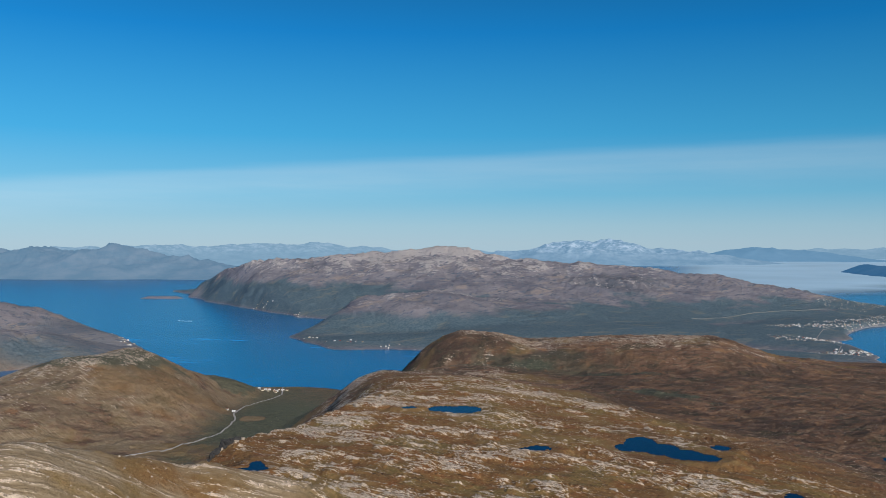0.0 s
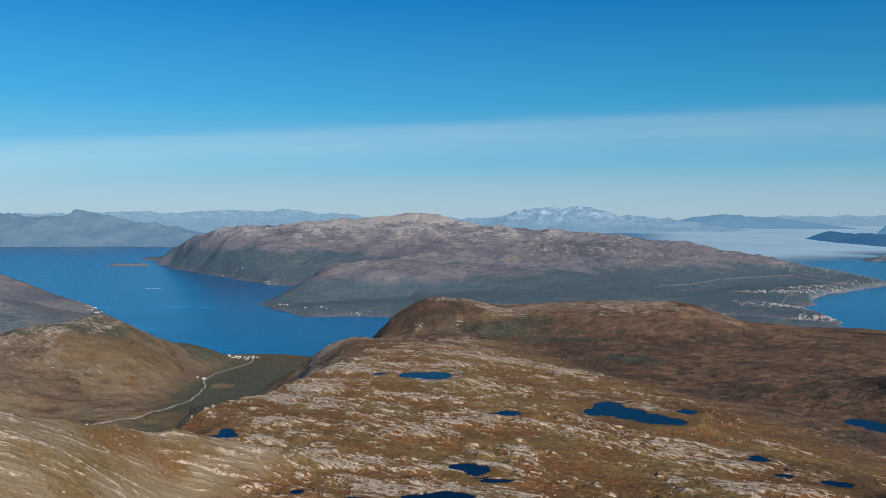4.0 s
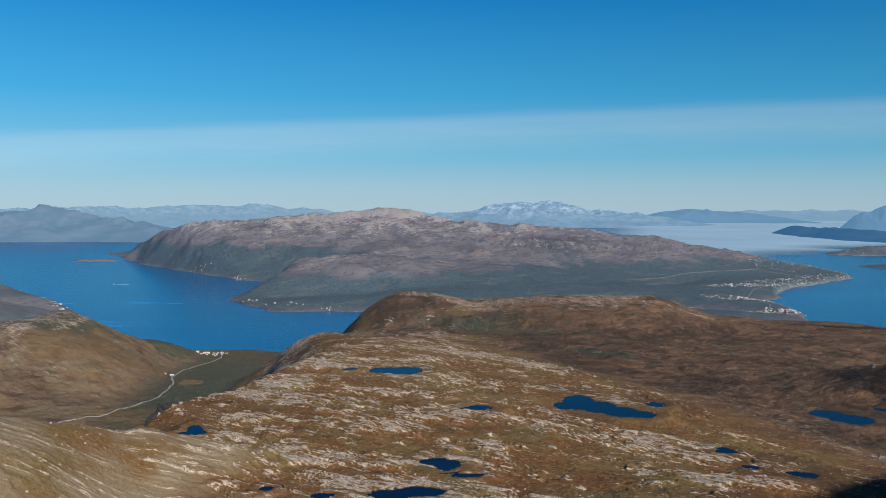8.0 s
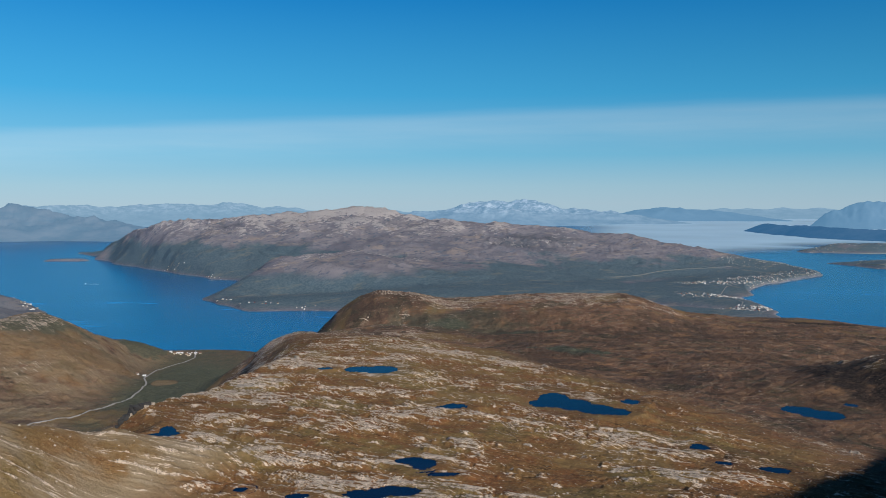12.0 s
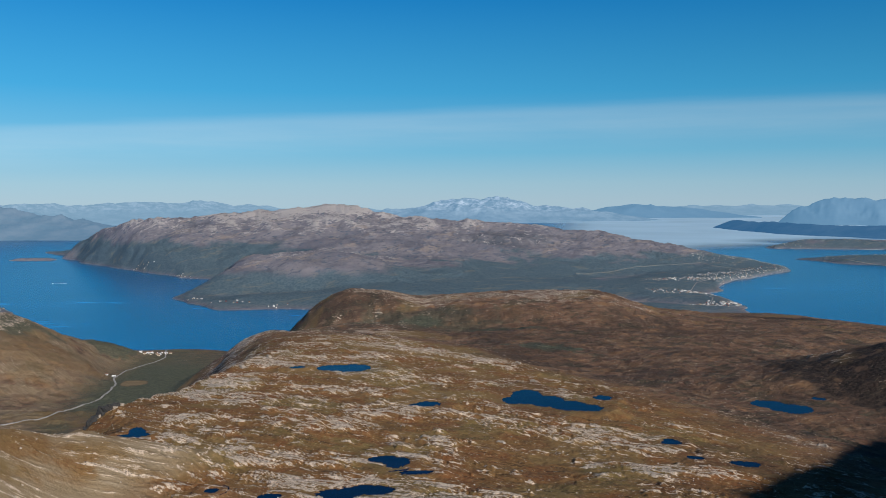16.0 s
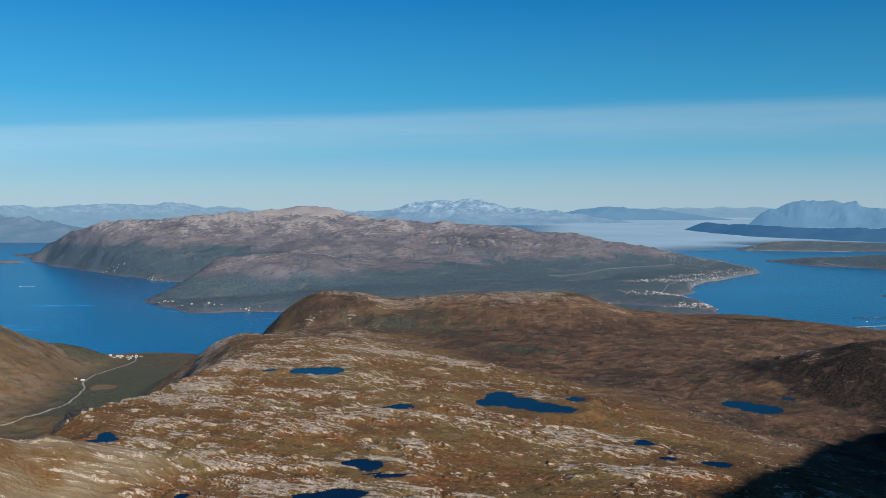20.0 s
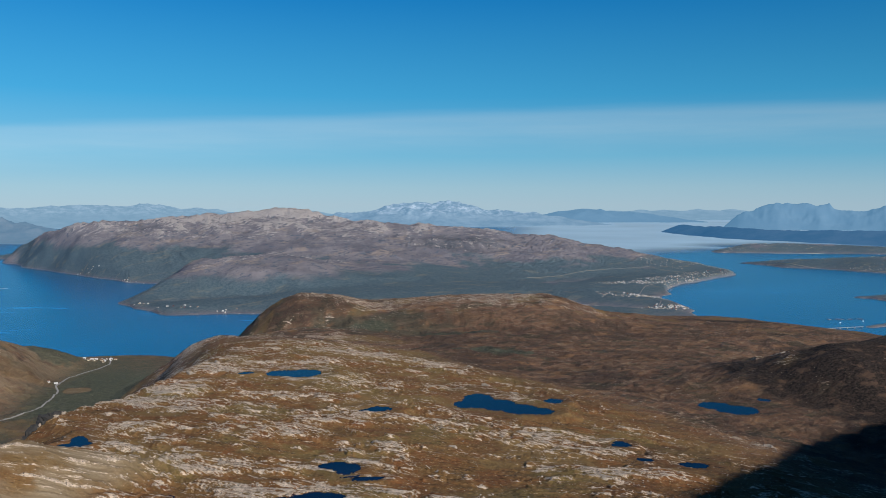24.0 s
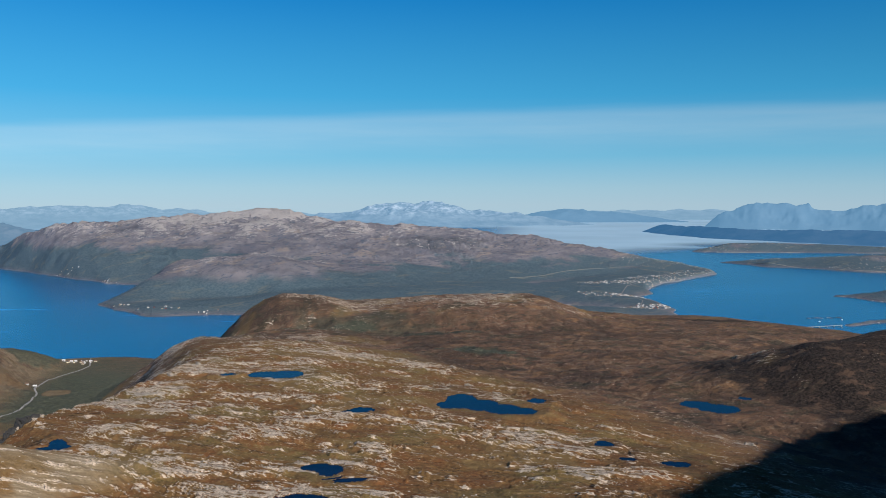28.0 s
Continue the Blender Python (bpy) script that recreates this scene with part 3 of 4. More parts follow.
    grass, tawny = np.maximum(grass, np.maximum(0.45 * meadow, 0.8 * field)), np.maximum(tawny * (1 - 0.5 * meadow), 0.6 * field)
    meadow = np.maximum(meadow, field)
    wood, rock = wood * (1 - 0.9 * meadow), rock * (1 - 0.6 * meadow)
    return z, {"rock": rock, "wood": wood, "grass": grass, "far": far, "scrub_shade": dark, "near": np.maximum(plateau, smooth(r, 130, 90)), "slope": slope, "tawny": np.maximum(slope, tawny)}


def sheet(name, columns, rows, centre, heights, mat, smooth_faces=True):
    """A ground sheet in rings round a centre. heights gives z and named covers."""
    az, rr = np.meshgrid(columns, rows, indexing="ij")
    x, y = (centre[0] + rr * np.sin(az)).ravel(), (centre[1] + rr * np.cos(az)).ravel()
    z, covers = heights(x, y)
    nc, nr = len(columns), len(rows)
    mesh = bpy.data.meshes.new(name)
    mesh.vertices.add(nc * nr)
    mesh.vertices.foreach_set("co", np.stack((x, y, z), 1).astype(np.float32).ravel())
    i, j = np.meshgrid(np.arange(nc - 1), np.arange(nr - 1), indexing="ij")
    a = (i * nr + j).ravel()
    quads = np.stack((a, a + 1, a + nr + 1, a + nr), 1).astype(np.int32)
    mesh.loops.add(quads.size)
    mesh.loops.foreach_set("vertex_index", quads.ravel())
    mesh.polygons.add(len(quads))
    mesh.polygons.foreach_set("loop_start", np.arange(0, quads.size, 4, dtype=np.int32))
    mesh.polygons.foreach_set("use_smooth", np.full(len(quads), smooth_faces))
    mesh.update(calc_edges=True)
    for key, values in covers.items():
        layer = mesh.attributes.new(key, "FLOAT", "POINT")
        layer.data.foreach_set("value", values.astype(np.float32))
    mesh.materials.append(mat)
    return new(name, mesh)


columns = np.radians(np.concatenate((np.arange(-180, -34, 2.5), np.arange(-34, 46, 0.065), np.arange(46, 179.6, 0.8), [180.0])))
rows = np.concatenate(([0.01], np.arange(1, 56, 3.0), 56 * np.exp(np.arange(0, math.log(300 / 56), 0.0038)), 300 * np.exp(np.arange(0, math.log(2400 / 300), 0.006)), [2700, 3300, 4200, 4900]))
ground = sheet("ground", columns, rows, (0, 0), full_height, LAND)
tagged(ground, "red-brown autumn moor with pale rock, woods and hills", "ground", kind="structure")


def flat_patch(name, x, y, z, half, mat):
    bm = bmesh.new()
    bmesh.ops.create_circle(bm, cap_ends=True, segments=96, radius=half, matrix=Matrix.Translation((x, y, z)))
    mesh = bpy.data.meshes.new(name)
    bm.to_mesh(mesh)
    bm.free()
    mesh.materials.append(mat)
    return new(name, mesh)


tagged(flat_patch("sea", 0, 0, 0, 4900, SEA), "deep blue fjord water with faint ripples", "water", kind="structure")


def tarn_water(ovals):
    """A level sheet that reaches a little under the banks."""
    x0, x1 = min(o[0] - o[3] - 2 for o in ovals), max(o[0] + o[3] + 2 for o in ovals)
    y0, y1 = min(o[1] - max(o[3:5]) - 2 for o in ovals), max(o[1] + max(o[3:5]) + 2 for o in ovals)
    x, y = np.meshgrid(np.linspace(x0, x1, 61), np.linspace(y0, y1, 61), indexing="ij")
    wet = tarn_field(x, y, ovals) < 1.06 + 0.9 / math.sqrt(ovals[0][3] * ovals[0][4])
    names, verts, faces = {}, [], []
    for i in range(60):
        for j in range(60):
            if wet[i:i + 2, j:j + 2].any():
                face = []
                for a, b in ((i, j), (i + 1, j), (i + 1, j + 1), (i, j + 1)):
                    if (a, b) not in names:
                        names[a, b] = len(verts)
                        verts.append((x[a, b], y[a, b], ovals[0][2]))
                    face.append(names[a, b])
                faces.append(face)
    mesh = bpy.data.meshes.new("tarn")
    mesh.from_pydata(verts, [], faces)
    mesh.materials.append(TARN)
    return new("tarn", mesh)


for ovals in TARNS.values():
    tagged(tarn_water(ovals), "small dark blue tarn among bare rock", "tarn", "tarns on the moor", "structure")


# ---- far mountains ----
def far_range(name, line, base, power, columns, rows, mat, label, peaks=16.0, size=260.0):
    def heights(x, y):
        sway = fbm(x, y, 300, 3) * 30
        z = ridge(x + sway, y, line, base, power)
        z = z + smooth(z, 0, 40) * peaks * (fbm(x, y, size, 6, 0.52, True) - 0.2)
        return np.maximum(z, -20), {}
    ob = sheet(name, np.radians(np.arange(*columns)), np.linspace(*rows), (0, 0), heights, mat)
    return tagged(ob, label, "mountains", kind="structure")


# the last colour of each is painted haze, given off by the mountain itself
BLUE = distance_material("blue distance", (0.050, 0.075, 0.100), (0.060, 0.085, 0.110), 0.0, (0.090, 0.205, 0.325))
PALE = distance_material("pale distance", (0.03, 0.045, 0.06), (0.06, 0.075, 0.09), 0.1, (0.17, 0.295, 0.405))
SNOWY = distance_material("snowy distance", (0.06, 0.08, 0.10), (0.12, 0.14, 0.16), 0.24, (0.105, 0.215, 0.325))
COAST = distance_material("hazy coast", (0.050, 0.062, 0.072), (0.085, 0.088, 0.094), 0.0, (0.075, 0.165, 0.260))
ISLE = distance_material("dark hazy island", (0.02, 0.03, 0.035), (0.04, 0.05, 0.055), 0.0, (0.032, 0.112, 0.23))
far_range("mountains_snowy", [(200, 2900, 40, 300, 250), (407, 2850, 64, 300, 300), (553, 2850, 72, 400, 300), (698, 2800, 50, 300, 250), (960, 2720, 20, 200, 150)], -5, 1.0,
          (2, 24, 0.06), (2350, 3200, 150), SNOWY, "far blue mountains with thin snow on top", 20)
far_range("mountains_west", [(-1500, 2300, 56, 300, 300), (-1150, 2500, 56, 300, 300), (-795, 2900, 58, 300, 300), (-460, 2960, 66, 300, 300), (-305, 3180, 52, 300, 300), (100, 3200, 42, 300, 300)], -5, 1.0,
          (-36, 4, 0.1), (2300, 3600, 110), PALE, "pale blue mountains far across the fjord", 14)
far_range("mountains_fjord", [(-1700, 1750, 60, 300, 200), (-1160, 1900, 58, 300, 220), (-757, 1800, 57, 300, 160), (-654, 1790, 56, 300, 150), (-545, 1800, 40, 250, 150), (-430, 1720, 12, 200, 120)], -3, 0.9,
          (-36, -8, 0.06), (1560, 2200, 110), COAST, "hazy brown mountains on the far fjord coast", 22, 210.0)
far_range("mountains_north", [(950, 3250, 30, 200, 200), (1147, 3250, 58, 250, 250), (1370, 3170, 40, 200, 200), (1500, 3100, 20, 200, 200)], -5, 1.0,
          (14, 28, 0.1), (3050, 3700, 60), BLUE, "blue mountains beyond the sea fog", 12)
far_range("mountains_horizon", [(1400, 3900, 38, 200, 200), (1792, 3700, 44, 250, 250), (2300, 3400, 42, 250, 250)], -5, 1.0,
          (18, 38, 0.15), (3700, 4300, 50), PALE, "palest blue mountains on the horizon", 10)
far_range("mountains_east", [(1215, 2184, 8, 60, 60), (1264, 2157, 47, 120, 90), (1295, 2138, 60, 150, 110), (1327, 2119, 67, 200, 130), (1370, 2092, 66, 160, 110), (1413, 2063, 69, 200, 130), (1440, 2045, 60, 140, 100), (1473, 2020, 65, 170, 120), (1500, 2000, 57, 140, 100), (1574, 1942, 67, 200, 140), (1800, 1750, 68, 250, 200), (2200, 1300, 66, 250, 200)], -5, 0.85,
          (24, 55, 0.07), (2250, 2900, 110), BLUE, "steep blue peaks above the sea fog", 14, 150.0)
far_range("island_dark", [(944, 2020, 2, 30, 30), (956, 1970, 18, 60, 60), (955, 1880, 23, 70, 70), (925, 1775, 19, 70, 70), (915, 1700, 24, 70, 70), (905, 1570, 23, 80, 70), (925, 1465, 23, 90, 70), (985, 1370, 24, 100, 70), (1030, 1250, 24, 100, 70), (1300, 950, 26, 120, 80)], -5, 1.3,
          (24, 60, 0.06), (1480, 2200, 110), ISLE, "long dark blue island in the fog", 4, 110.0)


# ---- sea fog ----
def fog_material():
    m, n, s = material("sea fog")
    p = place(n)
    n.put(n.mix(n.noise(p, 0.004, 5, 0.6), (0.37, 0.56, 0.70), (0.45, 0.63, 0.76)), s.inputs["Base Color"])
    s.inputs["Roughness"].default_value, s.inputs["Specular IOR Level"].default_value = 1.0, 0.0
    n.put(n.attr("thick"), s.inputs["Alpha"])
    return m


def fog_heights(x, y):
    # the bank begins at its front line and thickens away from the eye
    r, az = np.hypot(x, y), np.degrees(np.arctan2(x, y))
    front = np.interp(az, (14, 22, 25, 28, 31, 38, 46, 60), (1040, 1090, 1200, 1330, 1480, 1560, 1600, 1650))
    drift = fbm(x, y, 200, 4) * 90
    thick = smooth(r - front + drift, -90, 260)
    z = 1.2 + 2.6 * thick + fbm(x, y, 90, 4) * 0.7 * thick
    return z, {"thick": thick * (0.88 + 0.08 * fbm(x, y, 300, 3)) * smooth(az, 13.5, 18)}


fog = sheet("fog_bank", np.radians(np.arange(13, 62, 0.2)), np.geomspace(960, 4700, 150), (0, 0), fog_heights, fog_material())
tagged(fog, "low white sea fog lying over the sound", "fog", kind="stuff")


# ---- loose shapes ----
def part(name, bm, mat, parent=None, label=""):
    mesh = bpy.data.meshes.new(name)
    bm.to_mesh(mesh)
    bm.free()
    mesh.materials.append(mat)
    ob = new(name, mesh)
    ob.parent = parent
    return tagged(ob, label)


def solid(points, faces):
    bm = bmesh.new()
    vs = [bm.verts.new(p) for p in points]
    for f in faces:
        bm.faces.new([vs[i] for i in f])
    bmesh.ops.recalc_face_normals(bm, faces=bm.faces)
    return bm


def block(x0, x1, y0, y1, z0, z1):
    return solid([(x, y, z) for z in (z0, z1) for x, y in ((x0, y0), (x1, y0), (x1, y1), (x0, y1))],
                 [(3, 2, 1, 0), (4, 5, 6, 7), (0, 1, 5, 4), (1, 2, 6, 5), (2, 3, 7, 6), (3, 0, 4, 7)])


def ground_at(x, y):
    return float(full_height(np.array([x], np.float32), np.array([y], np.float32))[0][0])


def scatter(name, pos, size, squash, mat, jitter=0.25, seed=3, detail=1):
    """Many small uneven lumps in one mesh."""
    rng = np.random.RandomState(seed)
    bm = bmesh.new()
    bmesh.ops.create_icosphere(bm, subdivisions=detail, radius=1.0)
    base = np.array([v.co[:] for v in bm.verts], np.float32)
    tri = np.array([[v.index for v in f.verts] for f in bm.faces], np.int32)
    bm.free()
    n, k = len(pos), len(base)
    turn = rng.uniform(0, 6.283, n)
    c, s = np.cos(turn)[:, None], np.sin(turn)[:, None]
    v = base[None] * (1 + rng.uniform(-jitter, jitter, (n, k, 1)))
    v = v * np.stack((rng.uniform(0.8, 1.3, n), rng.uniform(0.8, 1.3, n), squash * rng.uniform(0.75, 1.25, n)), 1)[:, None]
    v = np.stack((v[..., 0] * c - v[..., 1] * s, v[..., 0] * s + v[..., 1] * c, v[..., 2]), 2) * size[:, None, None] + pos[:, None]
    mesh = bpy.data.meshes.new(name)
    mesh.vertices.add(n * k)
    mesh.vertices.foreach_set("co", v.astype(np.float32).ravel())
    faces = (tri[None] + (np.arange(n) * k)[:, None, None]).astype(np.int32).ravel()
    mesh.loops.add(faces.size)
    mesh.loops.foreach_set("vertex_index", faces)
    mesh.polygons.add(faces.size // 3)
    mesh.polygons.foreach_set("loop_start", np.arange(0, faces.size, 3, dtype=np.int32))
    mesh.update(calc_edges=True)
    mesh.materials.append(mat)
    return new(name, mesh)


def lump_material(name, dark, light, rough, scale):
    m, n, s = material(name)
    g = n.add("ShaderNodeNewGeometry")
    tone = n.mix(g.outputs["Random Per Island"], dark, light)
    n.put(n.mix(n.math("MULTIPLY", n.noise(g.outputs["Position"], scale, 4, 0.6), 0.6), tone, tuple(c * 0.5 for c in dark)), s.inputs["Base Color"])
    s.inputs["Roughness"].default_value, s.inputs["Specular IOR Level"].default_value = rough, 0.2
    return m


BOULDER = lump_material("weathered grey boulder", (0.26, 0.22, 0.18), (0.66, 0.57, 0.475), 0.9, 3.0)
BIRCH = lump_material("autumn birch crown", (0.074, 0.086, 0.063), (0.112, 0.120, 0.087), 0.9, 2.0)
TWIGS = lump_material("bare birch twigs", (0.060, 0.055, 0.040), (0.120, 0.098, 0.068), 0.9, 2.0)

# ---- boulders on the plateau ----
rng = np.random.RandomState(11)
bx, by = rng.uniform(-40, 100, 90000), rng.uniform(70, 240, 90000)
bz, cover = full_height(bx.astype(np.float32), by.astype(np.float32))
brock = cover["rock"]
keep = (rng.uniform(0, 1, 90000) < 0.03 + 0.40 * smooth(brock, 0.35, 0.7)) & (bz > 27)
for ovals in TARNS.values():
    cx, cy = ovals[0][:2]
    close = (np.abs(bx - cx) < 20) & (np.abs(by - cy) < 20) & keep
    keep[close] &= tarn_field(bx[close], by[close], ovals) > 1.05
bx, by, bz = bx[keep], by[keep], bz[keep]
bsize = np.minimum(0.058 * np.exp(rng.normal(0.15, 0.45, len(bx))), 0.13)
boulders = scatter("boulders", np.stack((bx, by, bz + bsize * 0.2), 1), bsize, 0.7, BOULDER)
tagged(boulders, "pale grey boulders strewn over the bare plateau", "boulders", kind="stuff")

# ---- woods ----
def woods(name, area, count, seed, label, low=0.10, high=0.24, mat=None):
    rng = np.random.RandomState(seed)
    x, y = rng.uniform(area[0], area[1], count), rng.uniform(area[2], area[3], count)
    z, cover = full_height(x.astype(np.float32), y.astype(np.float32))
    ok = (rng.uniform(0, 1, count) < np.maximum(cover["wood"], cover["scrub_shade"]) * 0.9) & (z > 0.4)
    size = rng.uniform(low, high, ok.sum())
    ob = scatter(name, np.stack((x[ok], y[ok], z[ok] + size * 0.35), 1), size, 0.8, mat or BIRCH, 0.35, seed)
    return tagged(ob, label, "trees", kind="stuff")


woods("valley_woods", (-90, 30, 230, 440), 70000, 21, "dark green birch wood on the valley floor", 0.06, 0.12)
woods("hill_woods", (115, 200, 165, 240), 3000, 22, "dark bare birch scrub on a shaded hillside", 0.06, 0.13, TWIGS)
woods("hump_woods", (-10, 190, 260, 420), 26000, 24, "dark birch scrub under a long moorland hill", 0.06, 0.13, TWIGS)

# ---- roads ----
GRAVEL = plain("pale road", (0.28, 0.265, 0.25), 0.9, 0.15, 0.8)
TRACK = plain("grassy track", (0.150, 0.152, 0.145), 0.9, 0.2, 0.3)


def ribbon(name, line, width, mat, label, category):
    pts = []
    for a, b in zip(line, line[1:]):
        n = max(2, int(math.dist(a, b) / (width * 1.5)))
        pts += [Vector(a).lerp(Vector(b), i / n) for i in range(n)]
    pts.append(Vector(line[-1]))
    for _ in range(4):
        pts = [pts[0]] + [(p + 2 * q + r) / 4 for p, q, r in zip(pts, pts[1:], pts[2:])] + [pts[-1]]
    x, y = [], []
    for i, p in enumerate(pts):
        d = (pts[min(i + 1, len(pts) - 1)] - pts[max(i - 1, 0)]).normalized()
        for k in (-0.5, 0.5):
            x.append(p.x - d.y * width * k), y.append(p.y + d.x * width * k)
    z = full_height(np.array(x, np.float32), np.array(y, np.float32))[0]
    z = np.maximum(np.repeat(np.maximum(z[0::2], z[1::2]), 2), 0) + width * 0.16
    bm = bmesh.new()
    top = [bm.verts.new(p) for p in zip(x, y, z)]
    low = [bm.verts.new((p[0], p[1], p[2] - width * 0.5)) for p in zip(x, y, z)]
    for i in range(0, len(top) - 2, 2):
        bm.faces.new((top[i], top[i + 1], top[i + 3], top[i + 2]))
        bm.faces.new((low[i], top[i], top[i + 2], low[i + 2]))
        bm.faces.new((top[i + 1], low[i + 1], low[i + 3], top[i + 3]))
    return tagged(part(name, bm, mat), label, category, kind="structure")


ribbon("road", [(-118, 190), (-104, 222), (-89.6, 245.4), (-86, 251), (-81, 260), (-77, 274.6), (-75.3, 291), (-75.6, 303.6), (-77, 317), (-79.4, 323), (-81.7, 339), (-81.7, 351), (-78.8, 363), (-74.7, 377), (-72.7, 386), (-77, 411)], 0.6, GRAVEL, "pale asphalt road down the valley to the fjord", "road")
ribbon("track", [(215, 735), (250, 758), (286, 782), (328, 799), (366, 811), (370, 796), (392, 780)], 1.0, TRACK, "pale track slanting across the mountain foot", "road")
ribbon("shore_road", [(244, 526), (262, 560), (262, 600), (290, 650), (330, 690), (385, 730), (430, 770), (446, 810), (452, 860)], 0.5, GRAVEL, "pale street along the town shore", "road")
SAND = plain("pale shore sand", (0.42, 0.38, 0.31), 0.95, 0.15, 0.4)
ribbon("beach", [(552, 900), (566, 858), (606, 776), (664, 716), (744, 658)], 1.2, SAND, "pale sandy shore along the city island", "shore")
ribbon("beach", [(650, 1144), (694, 1124), (764, 1102)], 1.2, SAND, "pale sandy shore along the outer island", "shore")

# ---- houses ----
WALLS = [plain("white boards", (0.56, 0.55, 0.52), 0.7), plain("cream boards", (0.60, 0.53, 0.38), 0.7), plain("red boards", (0.30, 0.05, 0.035), 0.7), plain("grey boards", (0.42, 0.42, 0.41), 0.7)]
ROOFS = [plain("dark roof tiles", (0.07, 0.07, 0.075), 0.6), plain("pale sheet roof", (0.55, 0.55, 0.54), 0.45), plain("brown roof tiles", (0.16, 0.09, 0.06), 0.7)]
GLASS = plain("dark window glass", (0.05, 0.06, 0.07), 0.2)
KINDS = ("white", "cream", "red", "grey")
COVERS = ("dark roof", "pale metal roof", "brown roof")


def make_house(wall, roof, long, wide, high):
    house = new("house", None)
    l, w = long / 2, wide / 2
    part("wall", solid([(-l, -w, -0.5), (l, -w, -0.5), (l, w, -0.5), (-l, w, -0.5), (-l, -w, high), (l, -w, high), (l, w, high), (-l, w, high), (-l, 0, high + w * 0.75), (l, 0, high + w * 0.75)],
                       [(0, 1, 5, 4), (2, 3, 7, 6), (1, 2, 6, 9, 5), (3, 0, 4, 8, 7), (3, 2, 1, 0), (4, 5, 9, 8), (6, 7, 8, 9)]), WALLS[wall], house)
    o, t, r = 0.06, 0.05, high + w * 0.75
    low = high - o * 0.75
    top = part("roof", solid([(-l - o, -w - o, low), (l + o, -w - o, low), (l + o, 0, r), (-l - o, 0, r), (-l - o, w + o, low), (l + o, w + o, low),
                        (-l - o, -w - o, low + t), (l + o, -w - o, low + t), (l + o, 0, r + t), (-l - o, 0, r + t), (-l - o, w + o, low + t), (l + o, w + o, low + t)],
                       [(0, 1, 2, 3), (3, 2, 5, 4), (7, 6, 9, 8), (8, 9, 10, 11), (0, 6, 7, 1), (4, 5, 11, 10), (1, 7, 8, 2), (2, 8, 11, 5), (0, 3, 9, 6), (3, 4, 10, 9)]), ROOFS[roof], house)
    part("chimney", block(l * 0.2, l * 0.2 + 0.09, -0.05, 0.05, r - 0.1, r + 0.16), ROOFS[2], top)
    for side in (-1, 1):
        y = side * (w + 0.004)
        part("window", block(-l * 0.6, l * 0.6, min(y, y - side * 0.02), max(y, y - side * 0.02), high * 0.35, high * 0.7), GLASS, house)
    return tagged(house, f"small {KINDS[wall]} wooden house with {COVERS[roof]}", "house")


PATTERNS = [make_house(0, 0, 1.01, 0.70, 0.40), make_house(0, 1, 1.17, 0.78, 0.43), make_house(1, 0, 0.94, 0.66, 0.36), make_house(1, 2, 1.01, 0.70, 0.43),
            make_house(2, 0, 0.86, 0.62, 0.36), make_house(3, 1, 1.25, 0.78, 0.43), make_house(0, 2, 0.94, 0.70, 0.40)]
# x, y, half-length, half-width, turn, how many
VILLAGES = {
    "houses at the road's end": [(-78, 396, 7, 6, 0, 16), (-60, 418, 13, 1.6, 12, 10)],
    "farm by the bend": [(-82.5, 331, 2.5, 2.5, 0, 3)],
    "houses on the western point": [(-214, 588, 9, 14, 30, 13), (-240, 628, 6, 10, 40, 5)],
    "houses at the inlet": [(-214, 444, 10, 6, 0, 9), (-226, 432, 8, 4, 0, 5)],
    "houses along the spit shore": [(-62, 580, 20, 3, -20, 8), (-92, 610, 10, 4, -35, 5), (-36, 568, 10, 2.5, -5, 5)],
    "houses under the mountain": [(-140, 815, 22, 5, -55, 9), (-190, 895, 26, 4, -50, 8)],
    "houses of the town": [(250, 528, 17, 12, 10, 54), (252, 590, 26, 11, -10, 36), (292, 672, 34, 11, 8, 44), (345, 712, 38, 15, 35, 44), (408, 768, 34, 17, 30, 26)],
}
rng = np.random.RandomState(5)
for group, clusters in VILLAGES.items():
    for cx, cy, long, short, turn, many in clusters:
        c, s = math.cos(radians(turn)), math.sin(radians(turn))
        u, v = rng.uniform(-1, 1, 500), rng.uniform(-1, 1, 500)
        ok = u * u + v * v < 1
        # streets: houses stand in rows
        u, v = u[ok] * long, np.round(v[ok] * short / 2.6) * 2.6 + rng.uniform(-0.2, 0.2, ok.sum())
        x, y = cx + u * c - v * s, cy + u * s + v * c
        z = full_height(x.astype(np.float32), y.astype(np.float32))[0]
        spots = []
        for px, py, pz in zip(x, y, z):
            if len(spots) == many:
                break
            if pz > 0.5 and all(abs(px - p) + abs(py - q) > 1.9 for p, q in spots):
                spots.append((px, py))
                kind = rng.choice(7, p=(0.2, 0.22, 0.16, 0.1, 0.05, 0.1, 0.17))
                house = copy_thing(PATTERNS[kind], pose(px, py, pz, 0, 0, turn + rng.choice((0, 90, 0, 12))))
                house["group"] = group
for pattern in PATTERNS:
    for o in (*pattern.children_recursive, pattern):
        bpy.data.objects.remove(o)


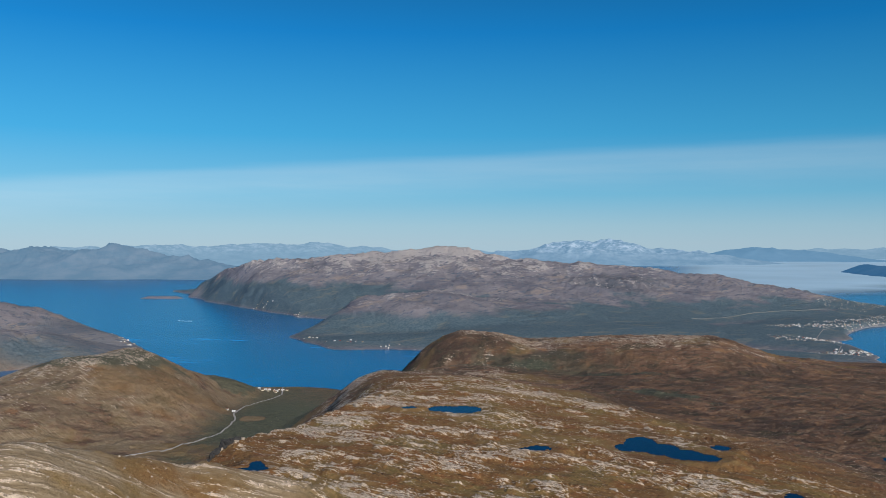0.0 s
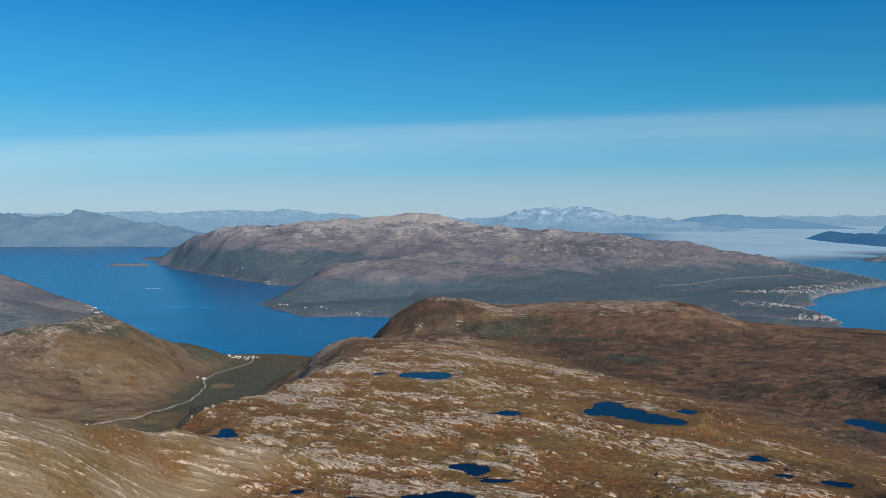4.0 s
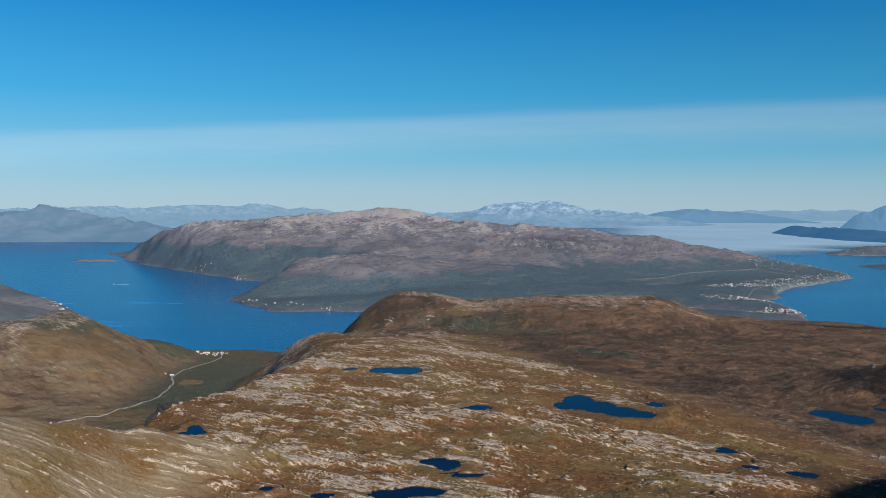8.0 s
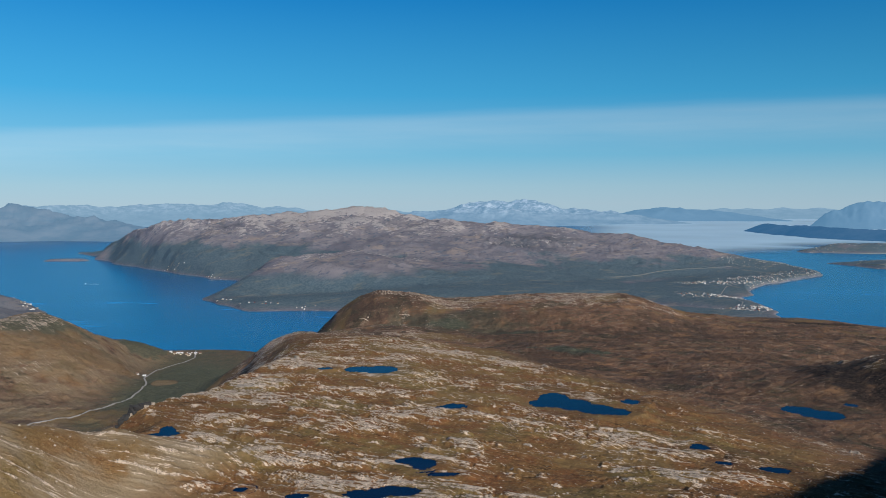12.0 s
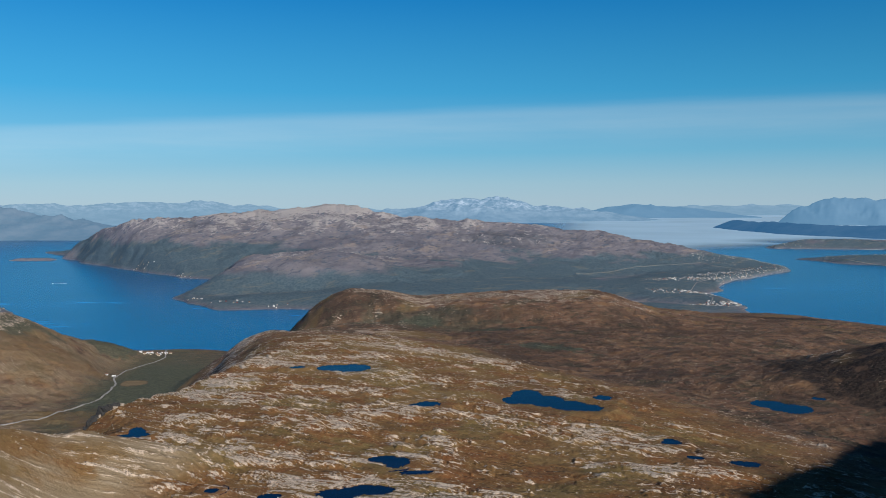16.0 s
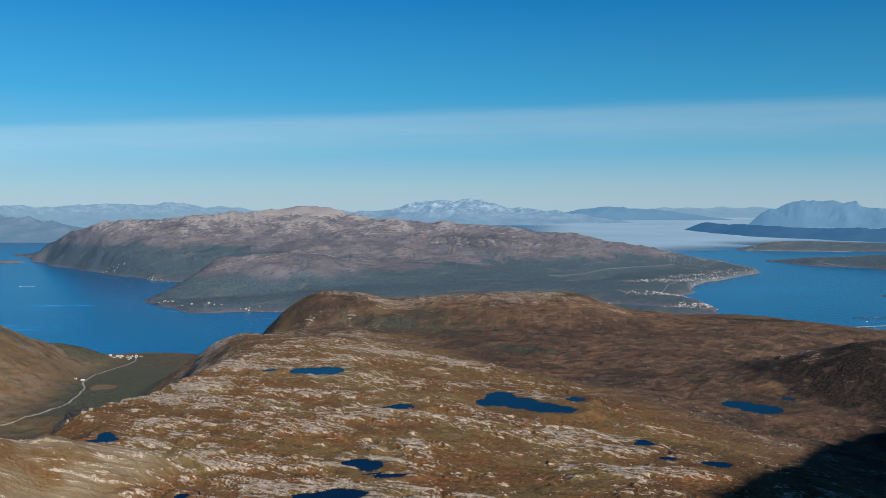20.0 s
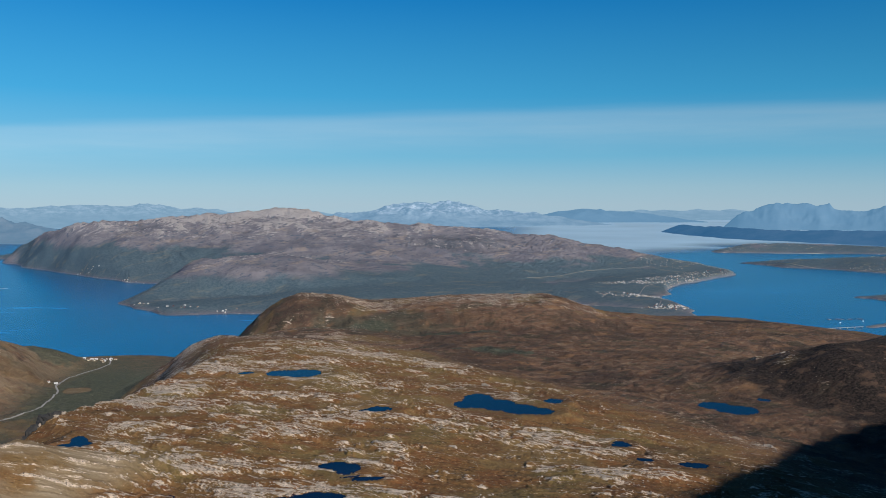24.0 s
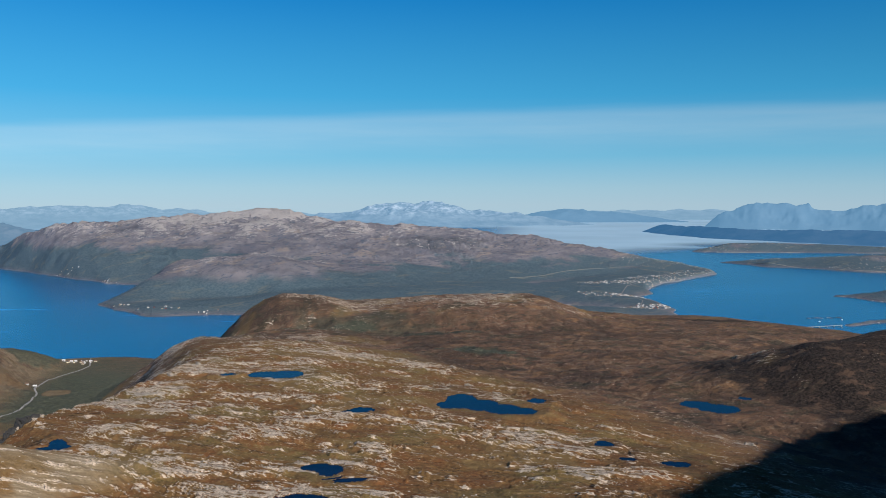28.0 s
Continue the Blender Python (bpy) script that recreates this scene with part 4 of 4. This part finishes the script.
# ---- the city on the far island ----
def far_town(name, areas, seed, label):
    rng = np.random.RandomState(seed)
    verts, faces = [], []
    for cx, cy, long, short, turn, many, big in areas:
        c, s = math.cos(radians(turn)), math.sin(radians(turn))
        u, v = rng.uniform(-1, 1, many), rng.uniform(-1, 1, many)
        x, y = cx + u * long * c - v * short * s, cy + u * long * s + v * short * c
        z = full_height(x.astype(np.float32), y.astype(np.float32))[0]
        for px, py, pz in zip(x, y, z):
            if pz < 0.3:
                continue
            l, w, h = rng.uniform(0.7, 1.6) * big, rng.uniform(0.5, 0.8) * big, rng.uniform(0.5, 0.9) * big
            a = radians(turn) + rng.choice((0, 1.57))
            ca, sa = math.cos(a), math.sin(a)
            k = len(verts)
            for qx, qy, qz in ((-l, -w, -0.5), (l, -w, -0.5), (l, w, -0.5), (-l, w, -0.5), (-l, -w, h), (l, -w, h), (l, w, h), (-l, w, h), (-l, 0, h + w * 0.6), (l, 0, h + w * 0.6)):
                verts.append((px + qx * ca - qy * sa, py + qx * sa + qy * ca, pz + qz))
            faces += [tuple(k + i for i in f) for f in ((0, 1, 5, 4), (2, 3, 7, 6), (1, 2, 6, 9, 5), (3, 0, 4, 8, 7), (4, 5, 9, 8), (6, 7, 8, 9))]
    mesh = bpy.data.meshes.new(name)
    mesh.from_pydata(verts, [], faces)
    mesh.materials.append(lump_material("painted far houses", (0.10, 0.10, 0.10), (0.62, 0.60, 0.55), 0.7, 0.5))
    return tagged(new(name, mesh), label, "houses", kind="stuff")


far_town("city_houses", [(590, 896, 36, 20, -42, 70, 0.42), (660, 822, 70, 44, -35, 320, 0.42), (760, 760, 90, 70, -28, 420, 0.5), (606, 796, 46, 8, -42, 100, 0.5), (712, 1166, 60, 30, -8, 120, 0.5), (670, 1150, 30, 14, -10, 60, 0.5)], 31, "pale houses of a city on a low island")
far_town("town_houses", [(250, 528, 20, 13, 10, 90, 0.36), (256, 592, 28, 12, -10, 90, 0.36), (296, 674, 38, 13, 8, 130, 0.38), (350, 714, 42, 18, 35, 170, 0.38), (412, 770, 36, 18, 30, 170, 0.38), (408, 845, 44, 26, 45, 210, 0.4), (448, 850, 14, 46, 10, 90, 0.4)], 33, "white houses of a town on the sound")
far_town("coast_houses", [(-470, 1610, 40, 10, 5, 30, 1.5), (-700, 1640, 160, 8, -3, 30, 1.5)], 32, "white houses along the far fjord coast")

# ---- bridge and boats ----
CONCRETE = plain("grey concrete", (0.22, 0.22, 0.215), 0.8)
HULL = plain("white hull paint", (0.80, 0.80, 0.79), 0.35, 0.05)
FOAM = plain("white foam", (0.75, 0.78, 0.80), 0.8, 0.2, 0.8)

bridge = new("bridge", None)
bridge.matrix_world = pose(287, 427, 0, 0, 0, 6)
part("deck", block(-1, 38, -0.35, 0.35, 0.62, 0.78), CONCRETE, bridge)
for side in (-0.35, 0.31):
    part("railing", block(-1, 38, side, side + 0.04, 0.78, 0.86), CONCRETE, bridge)
for i in range(8):
    part("pillar", block(1.6 + i * 5, 1.9 + i * 5, -0.25, 0.25, -3, 0.62), CONCRETE, bridge)
tagged(bridge, "long low concrete bridge over the narrow sound", "bridge")


def make_boat(long):
    boat = new("boat", None)
    l, w = long / 2, long / 7
    part("hull", solid([(-l, -w, 0.12), (l * 0.4, -w, 0.14), (l, 0, 0.2), (l * 0.4, w, 0.14), (-l, w, 0.12), (-l, -w * 0.6, -0.15), (l * 0.4, -w * 0.6, -0.15), (l * 0.8, 0, -0.15), (l * 0.4, w * 0.6, -0.15), (-l, w * 0.6, -0.15)],
                       [(0, 1, 2, 3, 4), (5, 6, 1, 0), (6, 7, 2, 1), (7, 8, 3, 2), (8, 9, 4, 3), (9, 5, 0, 4), (9, 8, 7, 6, 5)]), HULL, boat)
    part("wheelhouse", block(-l * 0.5, l * 0.1, -w * 0.6, w * 0.6, 0.12, 0.12 + long * 0.16), HULL, boat)
    part("mast", block(-l * 0.22, -l * 0.18, -0.02, 0.02, 0.12, 0.12 + long * 0.35), CONCRETE, boat)
    return tagged(boat, "small white motor boat on the fjord", "boat", "boats on the water")


boat = make_boat(1.8)
for x, y, turn in ((325, 452, 20), (343, 456, 80), (560, 935, 30)):
    copy_thing(boat, pose(x, y, 0, 0, 0, turn))
boat.matrix_world = pose(-238, 772, 0, 0, 0, 170)
wake = solid([(0, -0.25, 0.03), (0, 0.25, 0.03), (12, 1.4, 0.03), (12, 0.6, 0.03), (5, 0, 0.03), (12, -0.6, 0.03), (12, -1.4, 0.03)], [(0, 4, 1), (1, 4, 3, 2), (0, 6, 5, 4)])
foam = part("wake", wake, FOAM)
foam.matrix_world = pose(-237.2, 771.9, 0, 0, 0, -10)
tagged(foam, "white wake behind a motor boat", "wake", kind="structure")

# ---- the dark crag ----
# the shade on the crag's faces is put into this near-black colour
SHADED_CLIFF = plain("cliff with painted shade", (0.028, 0.026, 0.025), 0.85, 0.6, 1.6)
LEDGE = plain("weathered ledge", (0.27, 0.225, 0.18), 0.9, 0.45, 1.5)


def outcrop(x, y, size, turn, seed, mat, label):
    """A broken knot of rock: leaning blocks with faceted sides."""
    rng = random.Random(seed)
    knot = new("rock_outcrop", None)
    knot.matrix_world = pose(x, y, ground_at(x, y), 0, 0, turn)
    for i in range(9):
        bm = bmesh.new()
        a, b, c = (rng.uniform(0.5, 1.0) * size for _ in range(3))
        px, py = rng.uniform(-1, 1) * size * 1.3, rng.uniform(-0.6, 0.6) * size
        lean = rng.uniform(-0.3, 0.3)
        for _ in range(16):
            u, v, h = rng.uniform(-1, 1), rng.uniform(-1, 1), rng.uniform(-1, 1)
            k = max(abs(u), abs(v), abs(h))
            u, v, h = u / k, v / k, h / k
            bm.verts.new((px + u * a * 0.8 + lean * h * c, py + v * b * 0.6, (h + 0.2) * c * 0.9))
        hull = bmesh.ops.convex_hull(bm, input=bm.verts)
        bmesh.ops.delete(bm, geom=[g for g in hull["geom_interior"] if isinstance(g, bmesh.types.BMVert)], context="VERTS")
        part("rock", bm, mat, knot)
    return tagged(knot, label, "rock outcrop", "outcrops on the plateau")


# a jagged crag on the plateau's edge, shade painted on where it breaks off, pale on top
for k in range(9):
    x, y = -33.6 + 0.36 * k, 124.2 + 0.42 * k
    outcrop(x - 0.5, y - 0.2, 0.42 + 0.1 * (k % 3), 50 + 23 * k, 40 + k, SHADED_CLIFF, "dark jagged crag at the plateau's edge")
    if k % 2:
        outcrop(x + 0.5, y + 0.5, 0.36, 20 + 31 * k, 60 + k, LEDGE, "pale grey ledge on top of a dark crag")
for k, (x, y, size) in enumerate(((18, 228, 0.6), (26, 224, 0.5), (34, 215, 0.6), (46, 207, 0.6), (22.5, 112, 0.4), (47, 169, 0.6), (43, 178, 0.5), (-14, 190, 0.6), (-18, 176, 0.5), (82, 133, 0.5))):
    outcrop(x, y, size, 140, 10 + k, LEDGE, "pale grey rock outcrop on the moor")
